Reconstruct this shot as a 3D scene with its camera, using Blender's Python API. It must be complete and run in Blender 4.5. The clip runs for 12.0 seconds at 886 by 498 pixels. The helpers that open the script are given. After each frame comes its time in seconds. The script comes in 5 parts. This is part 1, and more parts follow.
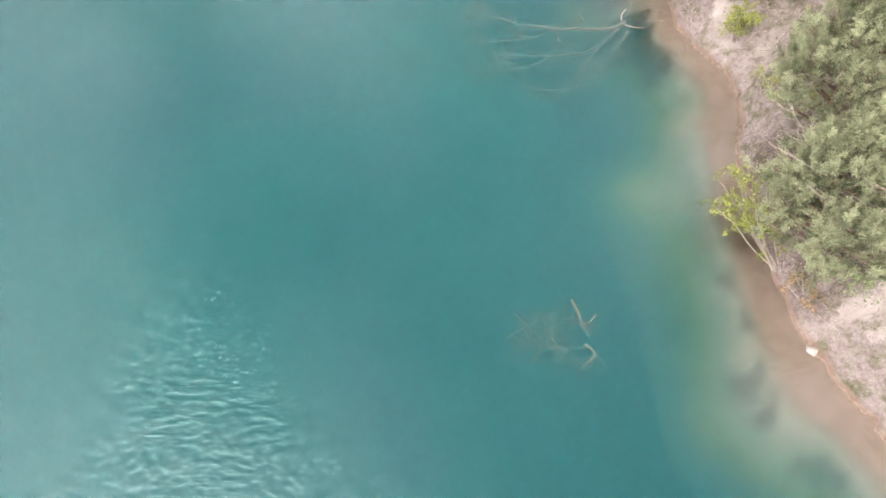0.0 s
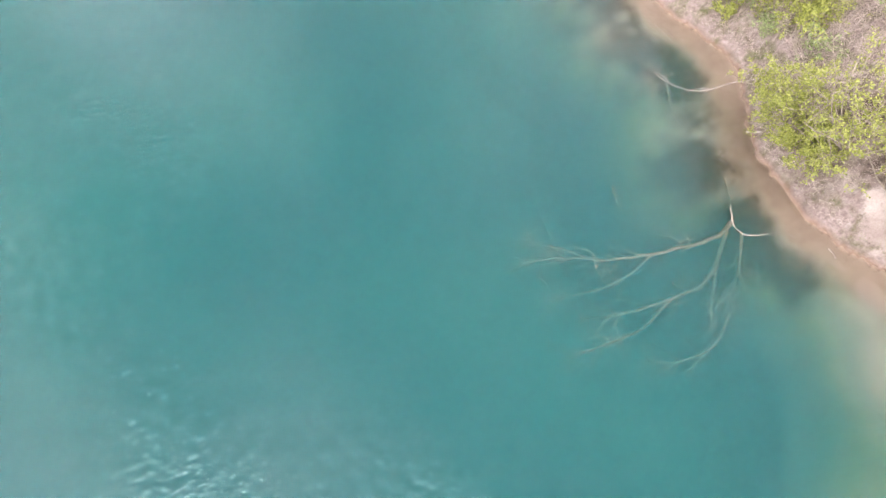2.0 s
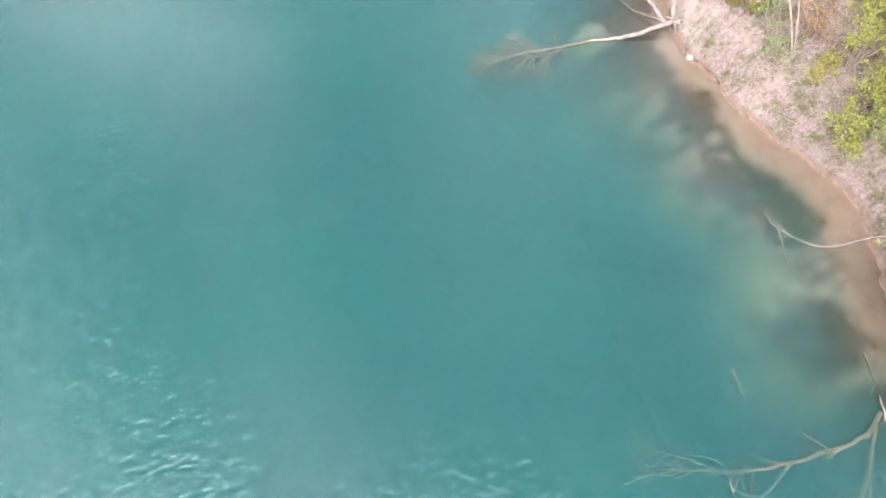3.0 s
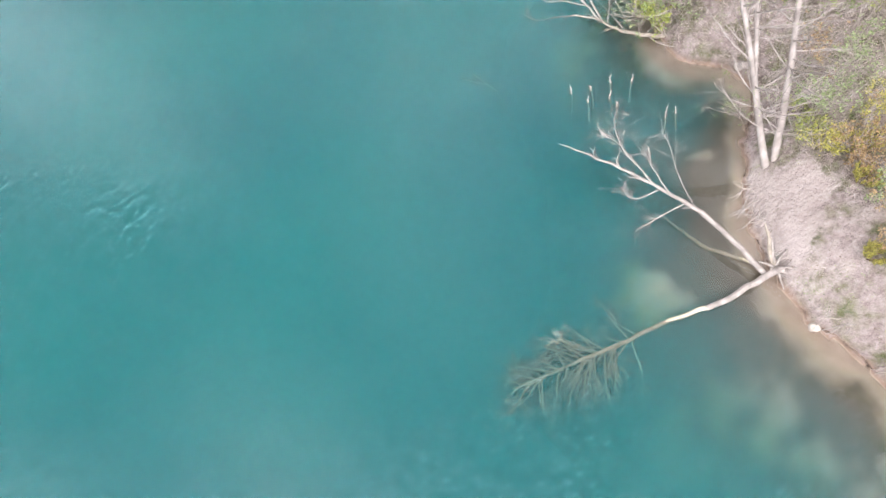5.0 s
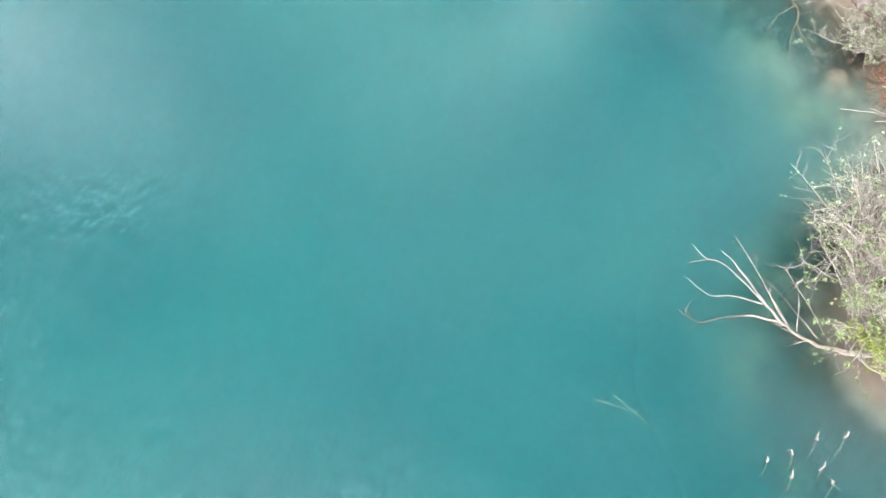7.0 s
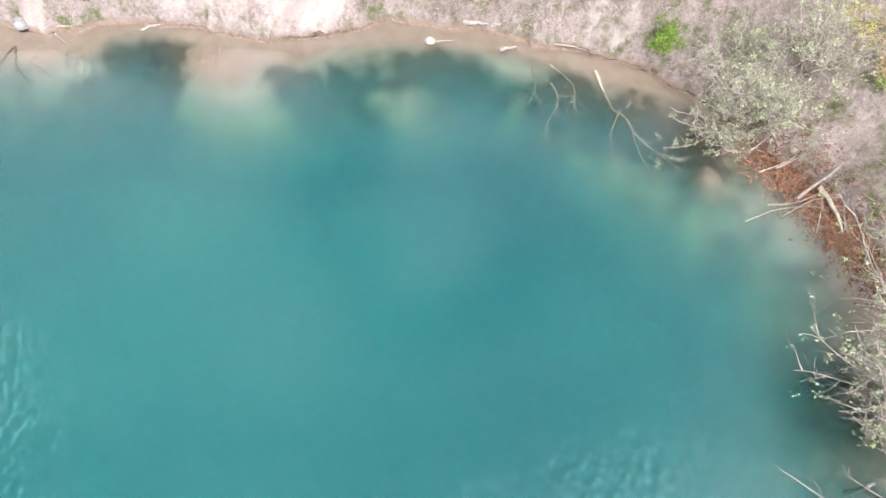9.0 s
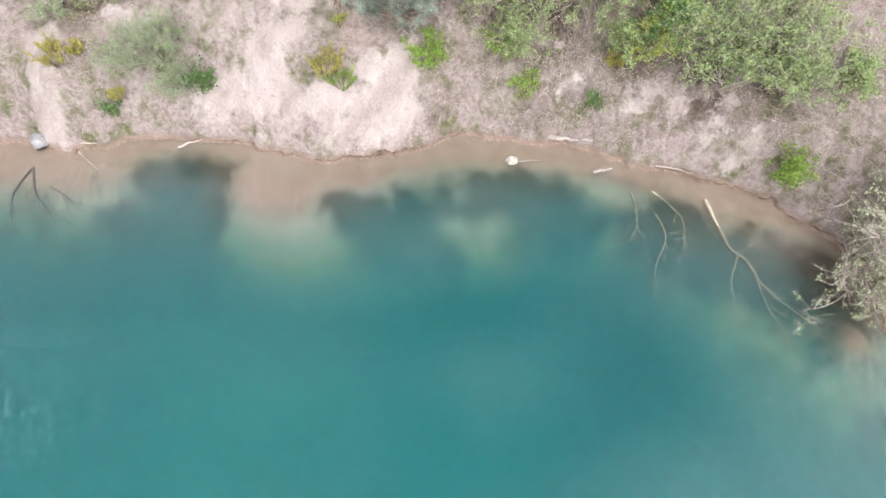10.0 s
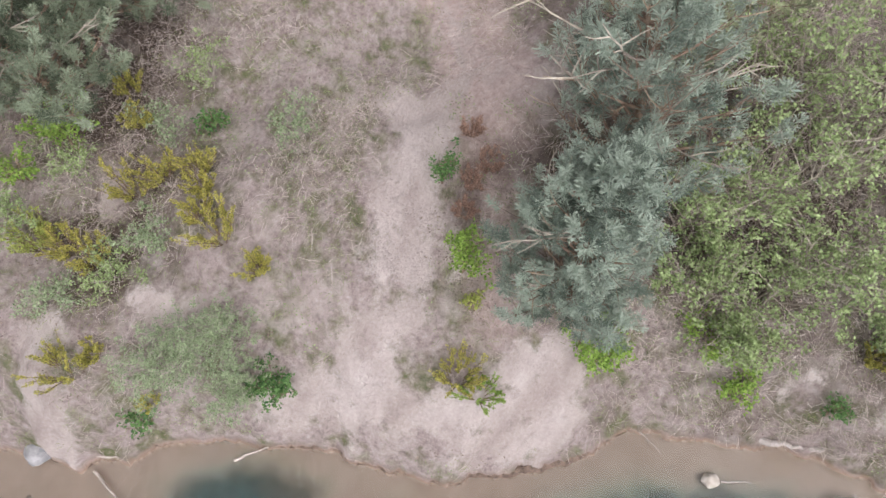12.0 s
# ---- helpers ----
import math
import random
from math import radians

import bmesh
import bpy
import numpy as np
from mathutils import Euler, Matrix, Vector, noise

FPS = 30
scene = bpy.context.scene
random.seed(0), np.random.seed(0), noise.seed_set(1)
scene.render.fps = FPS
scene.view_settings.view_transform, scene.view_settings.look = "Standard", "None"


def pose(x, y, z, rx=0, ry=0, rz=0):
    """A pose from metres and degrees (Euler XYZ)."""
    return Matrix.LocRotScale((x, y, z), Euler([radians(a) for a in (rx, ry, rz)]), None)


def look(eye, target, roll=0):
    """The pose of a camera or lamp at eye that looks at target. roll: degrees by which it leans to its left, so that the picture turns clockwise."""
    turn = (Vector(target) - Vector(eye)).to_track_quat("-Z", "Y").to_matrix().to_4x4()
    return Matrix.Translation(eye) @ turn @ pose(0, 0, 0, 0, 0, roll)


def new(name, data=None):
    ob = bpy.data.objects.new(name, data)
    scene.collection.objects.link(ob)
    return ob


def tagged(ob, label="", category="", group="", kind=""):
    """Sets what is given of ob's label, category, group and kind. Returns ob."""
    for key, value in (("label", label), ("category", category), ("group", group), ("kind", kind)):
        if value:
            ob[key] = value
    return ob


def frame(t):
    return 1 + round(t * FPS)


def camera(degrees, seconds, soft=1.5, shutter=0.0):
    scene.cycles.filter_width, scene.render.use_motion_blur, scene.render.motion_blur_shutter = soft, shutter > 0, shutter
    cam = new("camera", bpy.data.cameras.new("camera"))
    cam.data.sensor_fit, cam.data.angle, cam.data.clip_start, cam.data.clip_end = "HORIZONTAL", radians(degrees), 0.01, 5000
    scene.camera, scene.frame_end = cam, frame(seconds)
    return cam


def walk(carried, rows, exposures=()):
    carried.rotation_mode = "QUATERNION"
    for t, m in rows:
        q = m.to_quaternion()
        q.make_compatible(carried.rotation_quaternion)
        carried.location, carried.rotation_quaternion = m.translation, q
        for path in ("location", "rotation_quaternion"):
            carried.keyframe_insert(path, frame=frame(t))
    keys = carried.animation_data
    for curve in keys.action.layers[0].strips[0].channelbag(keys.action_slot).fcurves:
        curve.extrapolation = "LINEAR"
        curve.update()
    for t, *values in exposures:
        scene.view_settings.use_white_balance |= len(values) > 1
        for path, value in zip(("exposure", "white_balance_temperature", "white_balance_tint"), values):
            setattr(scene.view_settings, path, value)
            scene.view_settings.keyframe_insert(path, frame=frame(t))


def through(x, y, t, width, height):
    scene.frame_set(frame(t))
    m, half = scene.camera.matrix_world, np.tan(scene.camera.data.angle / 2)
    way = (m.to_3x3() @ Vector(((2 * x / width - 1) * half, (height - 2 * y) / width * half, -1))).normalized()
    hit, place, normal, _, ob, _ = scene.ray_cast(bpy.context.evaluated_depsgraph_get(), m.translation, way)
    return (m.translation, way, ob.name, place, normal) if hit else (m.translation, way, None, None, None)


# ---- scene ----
# ---------- camera ----------
cam = camera(74.9, 12.0)

# seconds, place in metres, heading, tilt and lean in degrees
ROWS_SOUTH = [
    (0.0, 0.000, 0.000, 11.999, -0.00, -60.18, 0.12), (0.2, -0.517, 1.055, 11.915, -0.98, -60.77, 0.21),
    (0.5, -1.272, 2.747, 11.781, -2.83, -61.34, 0.31), (0.6, -1.452, 3.299, 11.744, -3.95, -61.44, 0.24),
    (1.0, -1.838, 5.379, 11.590, -10.84, -61.96, -0.56), (1.4, -2.276, 7.553, 11.498, -14.95, -62.18, -0.53),
    (1.8, -2.789, 9.737, 11.465, -16.32, -62.11, 0.11), (2.0, -2.871, 10.688, 11.463, -17.49, -62.13, 0.20),
    (2.2, -2.876, 11.629, 11.451, -18.97, -62.13, -0.01), (2.5, -3.066, 13.295, 11.392, -19.43, -62.12, -0.08),
    (3.0, -3.301, 15.837, 11.347, -19.56, -62.19, 0.34), (3.2, -3.228, 16.738, 11.331, -20.79, -62.07, 0.13),
]
ROWS_NORTH = [
    (4.8, -1.107, 24.293, 10.140, -30.57, -61.98, -0.13), (5.0, -0.917, 25.117, 10.124, -31.27, -61.94, -0.22),
    (5.5, -0.537, 27.276, 10.112, -31.44, -61.99, 0.01), (6.0, -0.034, 29.297, 10.155, -31.90, -61.92, -0.06),
    (6.5, 0.540, 31.322, 10.205, -31.72, -61.97, 0.04), (7.0, 1.157, 33.289, 10.246, -31.63, -61.99, 0.18),
    (7.2, 1.461, 33.989, 10.260, -32.13, -62.07, 0.14), (8.8, 5.207, 38.848, 9.902, -64.97, -60.83, -0.18),
    (9.0, 5.728, 39.347, 9.884, -66.40, -60.80, -0.44), (9.5, 6.967, 40.950, 9.852, -66.98, -60.68, -0.19),
]
ROWS_BAY = [
    (10.0, 8.356, 42.522, 9.849, -67.28, -60.66, 0.08), (10.5, 9.820, 44.081, 9.870, -67.75, -60.58, 0.31),
    (11.0, 11.355, 45.525, 9.871, -67.89, -60.35, 0.30), (11.5, 12.640, 46.714, 9.489, -67.78, -60.63, 0.16),
    (12.0, 13.377, 47.394, 9.296, -67.64, -60.81, -0.00),
]
walk(cam, [(t, pose(x, y, z, 90 + tilt, 0, yaw) @ pose(0, 0, 0, 0, 0, lean))
           for t, x, y, z, yaw, tilt, lean in ROWS_SOUTH + ROWS_NORTH + ROWS_BAY],
     exposures=[(0.0, -0.46, 6900, 14), (1.5, -0.34, 6950, 16), (3.0, -0.23, 6900, 18), (5.0, -0.31, 6400, 11), (6.5, -0.10, 6350, 7), (7.2, -0.04, 6350, 6),
                (8.8, -0.15, 6450, 9), (9.5, -0.33, 6500, 10), (10.5, -0.65, 6500, 10), (11.2, -0.85, 6450, 10), (12.0, -0.95, 6400, 11)])

# ---------- sky and sun: bright, thinly veiled spring sky ----------
SUN_UP, SUN_ROUND = radians(52), radians(-122)
world = bpy.data.worlds.new("sky")
scene.world = world
world.use_nodes = True
wn, wl = world.node_tree.nodes, world.node_tree.links
sky = wn.new("ShaderNodeTexSky")
sky.sky_type, sky.sun_disc = "NISHITA", False
sky.sun_elevation, sky.sun_rotation = SUN_UP, SUN_ROUND
sky.air_density, sky.dust_density, sky.ozone_density = 1.0, 4.0, 1.0
coords = wn.new("ShaderNodeTexCoord")
# thin cloud that lights up round the veiled sun
sun_way = Vector((math.sin(SUN_ROUND) * math.cos(SUN_UP), math.cos(SUN_ROUND) * math.cos(SUN_UP), math.sin(SUN_UP)))
near_sun = wn.new("ShaderNodeVectorMath")
near_sun.operation = "DOT_PRODUCT"
near_sun.inputs[1].default_value = sun_way
wl.new(coords.outputs["Generated"], near_sun.inputs[0])
glow = wn.new("ShaderNodeMapRange")
glow.interpolation_type = "SMOOTHERSTEP"
for key, value in (("From Min", 0.64), ("From Max", 0.97), ("To Min", 0.0), ("To Max", 1.0)):
    glow.inputs[key].default_value = value
wl.new(near_sun.outputs["Value"], glow.inputs["Value"])
cloud = wn.new("ShaderNodeMix")
cloud.data_type = "RGBA"
cloud.inputs["A"].default_value, cloud.inputs["B"].default_value = (12.5, 12.5, 12.9, 1), (48.0, 47.0, 47.0, 1)
wl.new(glow.outputs["Result"], cloud.inputs["Factor"])
veil_noise = wn.new("ShaderNodeTexNoise")
veil_noise.inputs["Scale"].default_value, veil_noise.inputs["Detail"].default_value = 2.2, 6.0
wl.new(coords.outputs["Generated"], veil_noise.inputs["Vector"])
veil_ramp = wn.new("ShaderNodeMapRange")
for key, value in (("From Min", 0.35), ("From Max", 0.65), ("To Min", 0.7), ("To Max", 0.95)):
    veil_ramp.inputs[key].default_value = value
wl.new(veil_noise.outputs["Fac"], veil_ramp.inputs["Value"])
veil = wn.new("ShaderNodeMix")
veil.data_type = "RGBA"
wl.new(veil_ramp.outputs["Result"], veil.inputs["Factor"])
wl.new(sky.outputs["Color"], veil.inputs["A"])
# haze: the cloud is paler towards the horizon
height = wn.new("ShaderNodeSeparateXYZ")
wl.new(coords.outputs["Generated"], height.inputs["Vector"])
haze = wn.new("ShaderNodeMapRange")
for key, value in (("From Min", 0.88), ("From Max", 0.5), ("To Min", 0.0), ("To Max", 1.0)):
    haze.inputs[key].default_value = value
wl.new(height.outputs["Z"], haze.inputs["Value"])
pale = wn.new("ShaderNodeMix")
pale.data_type, pale.blend_type = "RGBA", "ADD"
pale.inputs["B"].default_value = (13.5, 13.8, 14.4, 1)
wl.new(haze.outputs["Result"], pale.inputs["Factor"])
wl.new(cloud.outputs["Result"], pale.inputs["A"])
# brighter cloud bank in the sunward half of the sky
bank_way = Vector((math.sin(radians(-150)) * 0.985, math.cos(radians(-150)) * 0.985, 0.174))
near_bank = wn.new("ShaderNodeVectorMath")
near_bank.operation = "DOT_PRODUCT"
near_bank.inputs[1].default_value = bank_way
wl.new(coords.outputs["Generated"], near_bank.inputs[0])
bank = wn.new("ShaderNodeMapRange")
bank.interpolation_type = "SMOOTHSTEP"
for key, value in (("From Min", 0.1), ("From Max", 0.6), ("To Min", 0.0), ("To Max", 1.0)):
    bank.inputs[key].default_value = value
wl.new(near_bank.outputs["Value"], bank.inputs["Value"])
cloud_bank = wn.new("ShaderNodeMix")
cloud_bank.data_type, cloud_bank.blend_type = "RGBA", "ADD"
cloud_bank.inputs["B"].default_value = (48.0, 46.0, 47.5, 1)
wl.new(bank.outputs["Result"], cloud_bank.inputs["Factor"])
# the cloud is broken: bright heaps and thin gaps
heaps = wn.new("ShaderNodeTexNoise")
heaps.inputs["Scale"].default_value, heaps.inputs["Detail"].default_value, heaps.inputs["Roughness"].default_value = 4.2, 3.0, 0.5
wl.new(coords.outputs["Generated"], heaps.inputs["Vector"])
heap_ramp = wn.new("ShaderNodeMapRange")
heap_ramp.interpolation_type = "SMOOTHSTEP"
for key, value in (("From Min", 0.40), ("From Max", 0.60), ("To Min", 0.5), ("To Max", 1.5)):
    heap_ramp.inputs[key].default_value = value
wl.new(heaps.outputs["Fac"], heap_ramp.inputs["Value"])
broken = wn.new("ShaderNodeVectorMath")
broken.operation = "SCALE"
wl.new(pale.outputs["Result"], broken.inputs[0])
wl.new(heap_ramp.outputs["Result"], broken.inputs["Scale"])
wl.new(broken.outputs["Vector"], cloud_bank.inputs["A"])
wl.new(cloud_bank.outputs["Result"], veil.inputs["B"])
wl.new(veil.outputs["Result"], wn["Background"].inputs["Color"])
wn["Background"].inputs["Strength"].default_value = 0.10

sun_data = bpy.data.lights.new("sun", "SUN")
sun_data.energy, sun_data.angle, sun_data.color = 1.5, radians(6), (1.0, 0.97, 0.93)
sun = new("sun", sun_data)
sun.matrix_world = look(sun_way * 60, (0, 0, 0))


# ---------- materials ----------
def material(name, rough=0.8, spec=0.3):
    """A node material, and short-hands to add nodes and links to it."""
    m = bpy.data.materials.new(name)
    m.use_nodes = True
    nodes, links = m.node_tree.nodes, m.node_tree.links
    bsdf = nodes["Principled BSDF"]
    bsdf.inputs["Roughness"].default_value, bsdf.inputs["Specular IOR Level"].default_value = rough, spec

    def add(kind, **values):
        n = nodes.new("ShaderNode" + kind)
        for k, v in values.items():
            n.inputs[k.replace("_", " ")].default_value = v
        return n

    return m, bsdf, add, links.new


def ramp(add, stops):
    """A colour ramp through (position, colour) stops."""
    n = add("ValToRGB")
    while len(n.color_ramp.elements) < len(stops):
        n.color_ramp.elements.new(0.5)
    for e, (at, colour) in zip(n.color_ramp.elements, stops):
        e.position, e.color = at, (*colour, 1)
    return n


def blend(add, link, fac, a, b):
    """Mixes two colours (sockets or tuples) by a socket or number."""
    n = add("Mix")
    n.data_type = "RGBA"
    for key, value in (("Factor", fac), ("A", a), ("B", b)):
        if isinstance(value, (int, float)):
            n.inputs[key].default_value = value
        elif isinstance(value, tuple):
            n.inputs[key].default_value = (*value, 1)
        else:
            link(value, n.inputs[key])
    return n.outputs["Result"]


def noise_at(add, link, scale, detail=4.0, rough=0.55, stretch=(1, 1, 1), kind="Object", turn=0):
    co, mp = add("TexCoord"), add("Mapping", Scale=stretch)
    mp.vector_type = "TEXTURE" if turn else "POINT"
    if turn:
        mp.inputs["Scale"].default_value, mp.inputs["Rotation"].default_value = [1 / c for c in stretch], (0, 0, radians(turn))
    tex = add("TexNoise", Scale=scale, Detail=detail, Roughness=rough)
    link(co.outputs[kind], mp.inputs["Vector"])
    link(mp.outputs["Vector"], tex.inputs["Vector"])
    return tex.outputs["Fac"]


def span(add, link, value, lo, hi, to_lo=0.0, to_hi=1.0):
    n = add("MapRange", From_Min=lo, From_Max=hi, To_Min=to_lo, To_Max=to_hi)
    link(value, n.inputs["Value"])
    return n.outputs["Result"]


def bumped(add, link, bsdf, height, strength, distance):
    n = add("Bump", Strength=strength, Distance=distance)
    link(height, n.inputs["Height"])
    link(n.outputs["Normal"], bsdf.inputs["Normal"])
    return n


def plain(name, dark, light, scale, rough=0.8, detail=5.0, stretch=(1, 1, 1), bump=0.4, depth=0.01, per="island", spec=0.3):
    """A mottled surface between two colours, each loose piece a little different."""
    m, bsdf, add, link = material(name, rough, spec)
    n = noise_at(add, link, scale, detail, 0.6, stretch)
    colour = ramp(add, [(0.3, dark), (0.7, light)])
    link(n, colour.inputs["Fac"])
    out = colour.outputs["Color"]
    if per:
        geo = add("NewGeometry") if per == "island" else add("ObjectInfo")
        rnd = geo.outputs["Random Per Island" if per == "island" else "Random"]
        hsv = add("HueSaturation")
        link(span(add, link, rnd, 0, 1, 0.65, 1.3), hsv.inputs["Value"])
        link(span(add, link, rnd, 0, 1, 0.485, 0.515), hsv.inputs["Hue"])
        link(out, hsv.inputs["Color"])
        out = hsv.outputs["Color"]
    link(out, bsdf.inputs["Base Color"])
    if bump:
        bumped(add, link, bsdf, n, bump, depth)
    return m


def leaf_material(name, dark, light, through=0.35):
    """Thin leaves: each one its own shade, with light passing through."""
    m, bsdf, add, link = material(name, 0.6, 0.25)
    geo = add("NewGeometry")
    colour = ramp(add, [(0.0, dark), (0.55, light), (1.0, tuple(min(1, c * 1.25) for c in light))])
    link(geo.outputs["Random Per Island"], colour.inputs["Fac"])
    link(colour.outputs["Color"], bsdf.inputs["Base Color"])
    back = add("BsdfTranslucent")
    link(colour.outputs["Color"], back.inputs["Color"])
    mixed = add("MixShader", Fac=through)
    link(bsdf.outputs["BSDF"], mixed.inputs[1])
    link(back.outputs["BSDF"], mixed.inputs[2])
    link(mixed.outputs["Shader"], m.node_tree.nodes["Material Output"].inputs["Surface"])
    return m


# terrain begin
# ---------- the lie of the land ----------
SHORE_NEAR = [
    (11.5, -5.0), (9.8, 0.2), (8.9, 2.5), (8.35, 3.6), (8.2, 4.4), (7.8, 5.4), (7.75, 7.4), (7.8, 9.8), (8.2, 11.2), (8.3, 12.5),
    (7.75, 13.5), (7.25, 14.4), (7.15, 15.6), (7.1, 16.6), (7.6, 18.0), (8.1, 19.3), (8.0, 20.5), (7.6, 21.5), (7.2, 22.7),
    (7.0, 24.0), (6.95, 25.5), (7.2, 26.4), (8.0, 27.6), (9.1, 28.7), (10.2, 29.5), (10.2, 30.3), (9.5, 31.2), (9.6, 32.0),
    (10.8, 32.8), (12.3, 32.9), (13.6, 33.4), (15.1, 34.6), (15.6, 35.8), (16.6, 37.6), (17.05, 38.9), (17.1, 40.3), (16.9, 42.0),
    (16.85, 43.1), (16.35, 45.2), (15.4, 46.3), (14.6, 47.6), (14.25, 49.3), (14.05, 50.4), (13.4, 51.8), (12.55, 52.9), (12.3, 54.3),
]
SHORE_FAR = [(11.2, 56.0), (8.0, 62.0), (-4.0, 76.0), (-40.0, 90.0), (-95.0, 70.0), (-120.0, 0.0), (-90.0, -80.0), (-20.0, -95.0), (22.0, -60.0), (16.0, -20.0)]


def shoreline(steps=8):
    """The water's edge as a closed, smooth line."""
    p = np.array(SHORE_NEAR + SHORE_FAR, float)
    a, b, c, d = np.roll(p, 1, 0), p, np.roll(p, -1, 0), np.roll(p, -2, 0)
    out = []
    for t in np.arange(steps) / steps:
        out.append(0.5 * (2 * b + (c - a) * t + (2 * a - 5 * b + 4 * c - d) * t**2 + (3 * b - a - 3 * c + d) * t**3))
    return np.stack(out, 1).reshape(-1, 2)


SHORE = shoreline()


def value_noise(x, y, seed):
    """Smooth noise from -1 to 1 with cells one unit wide."""
    xi, yi = np.floor(x).astype(np.int64), np.floor(y).astype(np.int64)
    fx, fy = x - xi, y - yi
    fx, fy = fx * fx * (3 - 2 * fx), fy * fy * (3 - 2 * fy)

    def at(i, j):
        n = (i * 374761393 + j * 668265263 + seed * 69069) & 0x7FFFFFFF
        n = ((n ^ (n >> 13)) * 1274126177) & 0x7FFFFFFF
        return ((n ^ (n >> 16)) & 0xFFFF) / 32767.5 - 1

    return (at(xi, yi) * (1 - fx) + at(xi + 1, yi) * fx) * (1 - fy) + (at(xi, yi + 1) * (1 - fx) + at(xi + 1, yi + 1) * fx) * fy


def fractal(x, y, cell, seed, octaves=3):
    return sum(value_noise(x / cell * 2**k, y / cell * 2**k, seed + k) * 0.5**k for k in range(octaves))


def inland(x, y):
    """Metres from the water's edge: above nought on land, below it in the lake."""
    x, y = np.asarray(x, float), np.asarray(y, float)
    shape, x, y = x.shape, x.ravel(), y.ravel()
    out = np.empty(len(x))
    ax, ay = SHORE[:, 0], SHORE[:, 1]
    bx, by = np.roll(ax, -1), np.roll(ay, -1)
    ux, uy = bx - ax, by - ay
    uu = ux * ux + uy * uy + 1e-12
    for i in range(0, len(x), 8000):
        px, py = x[i:i + 8000, None], y[i:i + 8000, None]
        f = np.clip(((px - ax) * ux + (py - ay) * uy) / uu, 0, 1)
        near = np.sqrt(((px - ax - f * ux)**2 + (py - ay - f * uy)**2).min(1))
        crossed = ((ay > py) != (by > py)) & (px < ax + (py - ay) * ux / np.where(uy == 0, 1e-9, uy))
        out[i:i + 8000] = np.where(crossed.sum(1) % 2, -near, near)
    ragged = np.exp(-(out / 0.6)**2)
    out = out + ragged * (0.09 * fractal(x, y, 0.8, 101, 2) + 0.06 * fractal(x, y, 0.22, 104, 2))
    return out.reshape(shape)


# shoals and hollows of the bed: x, y, reach, metres
SHOALS = [(6.7, 11.3, 0.9, 0.30), (7.0, 8.0, 0.7, 0.15), (5.9, 19.9, 0.5, 0.5), (6.6, 30.2, 1.2, 0.55), (6.2, 26.9, 0.9, 0.1), (14.6, 37.1, 0.32, 0.5),
          (12.6, 48.6, 1.4, 0.36), (14.2, 44.2, 0.9, 0.55), (5.2, 21.6, 0.8, 0.4), (7.6, 28.3, 0.5, 0.35), (6.6, 3.0, 1.4, 0.22),
          (5.3, 14.6, 1.2, -0.5), (13.0, 50.8, 0.9, -0.5), (15.0, 46.0, 0.9, -0.35), (15.4, 42.2, 1.0, -0.3), (8.7, 29.8, 1.2, -0.4), (8.7, 31.2, 0.8, -0.3),
          (12.4, 47.5, 1.1, 0.30), (14.0, 43.5, 0.8, 0.2), (5.1, 26.9, 0.7, 0.22), (4.9, 9.2, 1.0, 0.5), (6.9, 2.0, 0.7, 0.2), (5.9, 3.8, 1.1, 0.12), (5.4, 2.4, 1.3, 0.3)]


def ground_z(x, y, s=None):
    """Height of the ground, with the lake's level at nought."""
    x, y = np.asarray(x, float), np.asarray(y, float)
    s = inland(x, y) if s is None else s
    w = np.maximum(-s, 0)
    shelf = 0.6 + 0.3 * fractal(x, y, 2.6, 11, 2)
    drop = np.maximum(w - shelf, 0)
    gentle = np.clip((13.0 - y) / 2.5, 0, 1) * np.clip((y - 4.0) / 3.0, 0.75, 1)
    weedy = np.clip((y - 13.0) / 1.5, 0, 1) * np.clip((28.5 - y) / 1.5, 0, 1)
    inner = np.exp(-((x - 14.6)**2 + (y - 38.2)**2) / 8.0)
    bed = -(0.02 + 0.13 * w + (0.55 - 0.22 * gentle - 0.2 * weedy - 0.27 * inner) * drop**1.2 / (1 + 0.05 * drop))
    bed = bed - 0.16 * gentle * np.clip((w - 0.75) / 0.35, 0, 1)
    for ox, oy, reach, up in SHOALS:
        bed = bed + up * np.minimum(w / 1.2, 1) * np.exp(-((x - ox)**2 + (y - oy)**2) / reach**2)
    bed = np.minimum(bed + 0.10 * np.minimum(w, 1) * fractal(x, y, 1.1, 21, 3), -0.025 - 0.015 * np.minimum(w, 2))
    bed = np.maximum(bed, -7)
    a = np.maximum(s, 0)
    steep = 1.0 + 0.25 * fractal(x, y, 4.0, 31, 2)
    land = 0.05 + 1.35 * steep * (1 - np.exp(-a / 0.95)) + 0.42 * a * np.exp(-a / 14) * steep
    land = land + np.minimum(a / 0.8, 1) * (0.20 * fractal(x, y, 2.4, 41, 2) + 0.09 * fractal(x, y, 0.7, 51, 3))
    land = np.minimum(land, 0.05 + 3.0 * a) + 0.012 * np.minimum(a, 40)
    # crumbling lumps and rills, weaker near the water
    crumbs = 0.05 * np.abs(fractal(x * 0.55, y, 0.42, 57, 3)) + 0.02 * fractal(x, y, 0.16, 58, 2)
    land = land + np.clip((a - 0.15) / 0.6, 0, 1) * np.exp(-a / 8) * crumbs
    return np.where(s > 0, np.maximum(land, 0.03), bed)
# terrain end


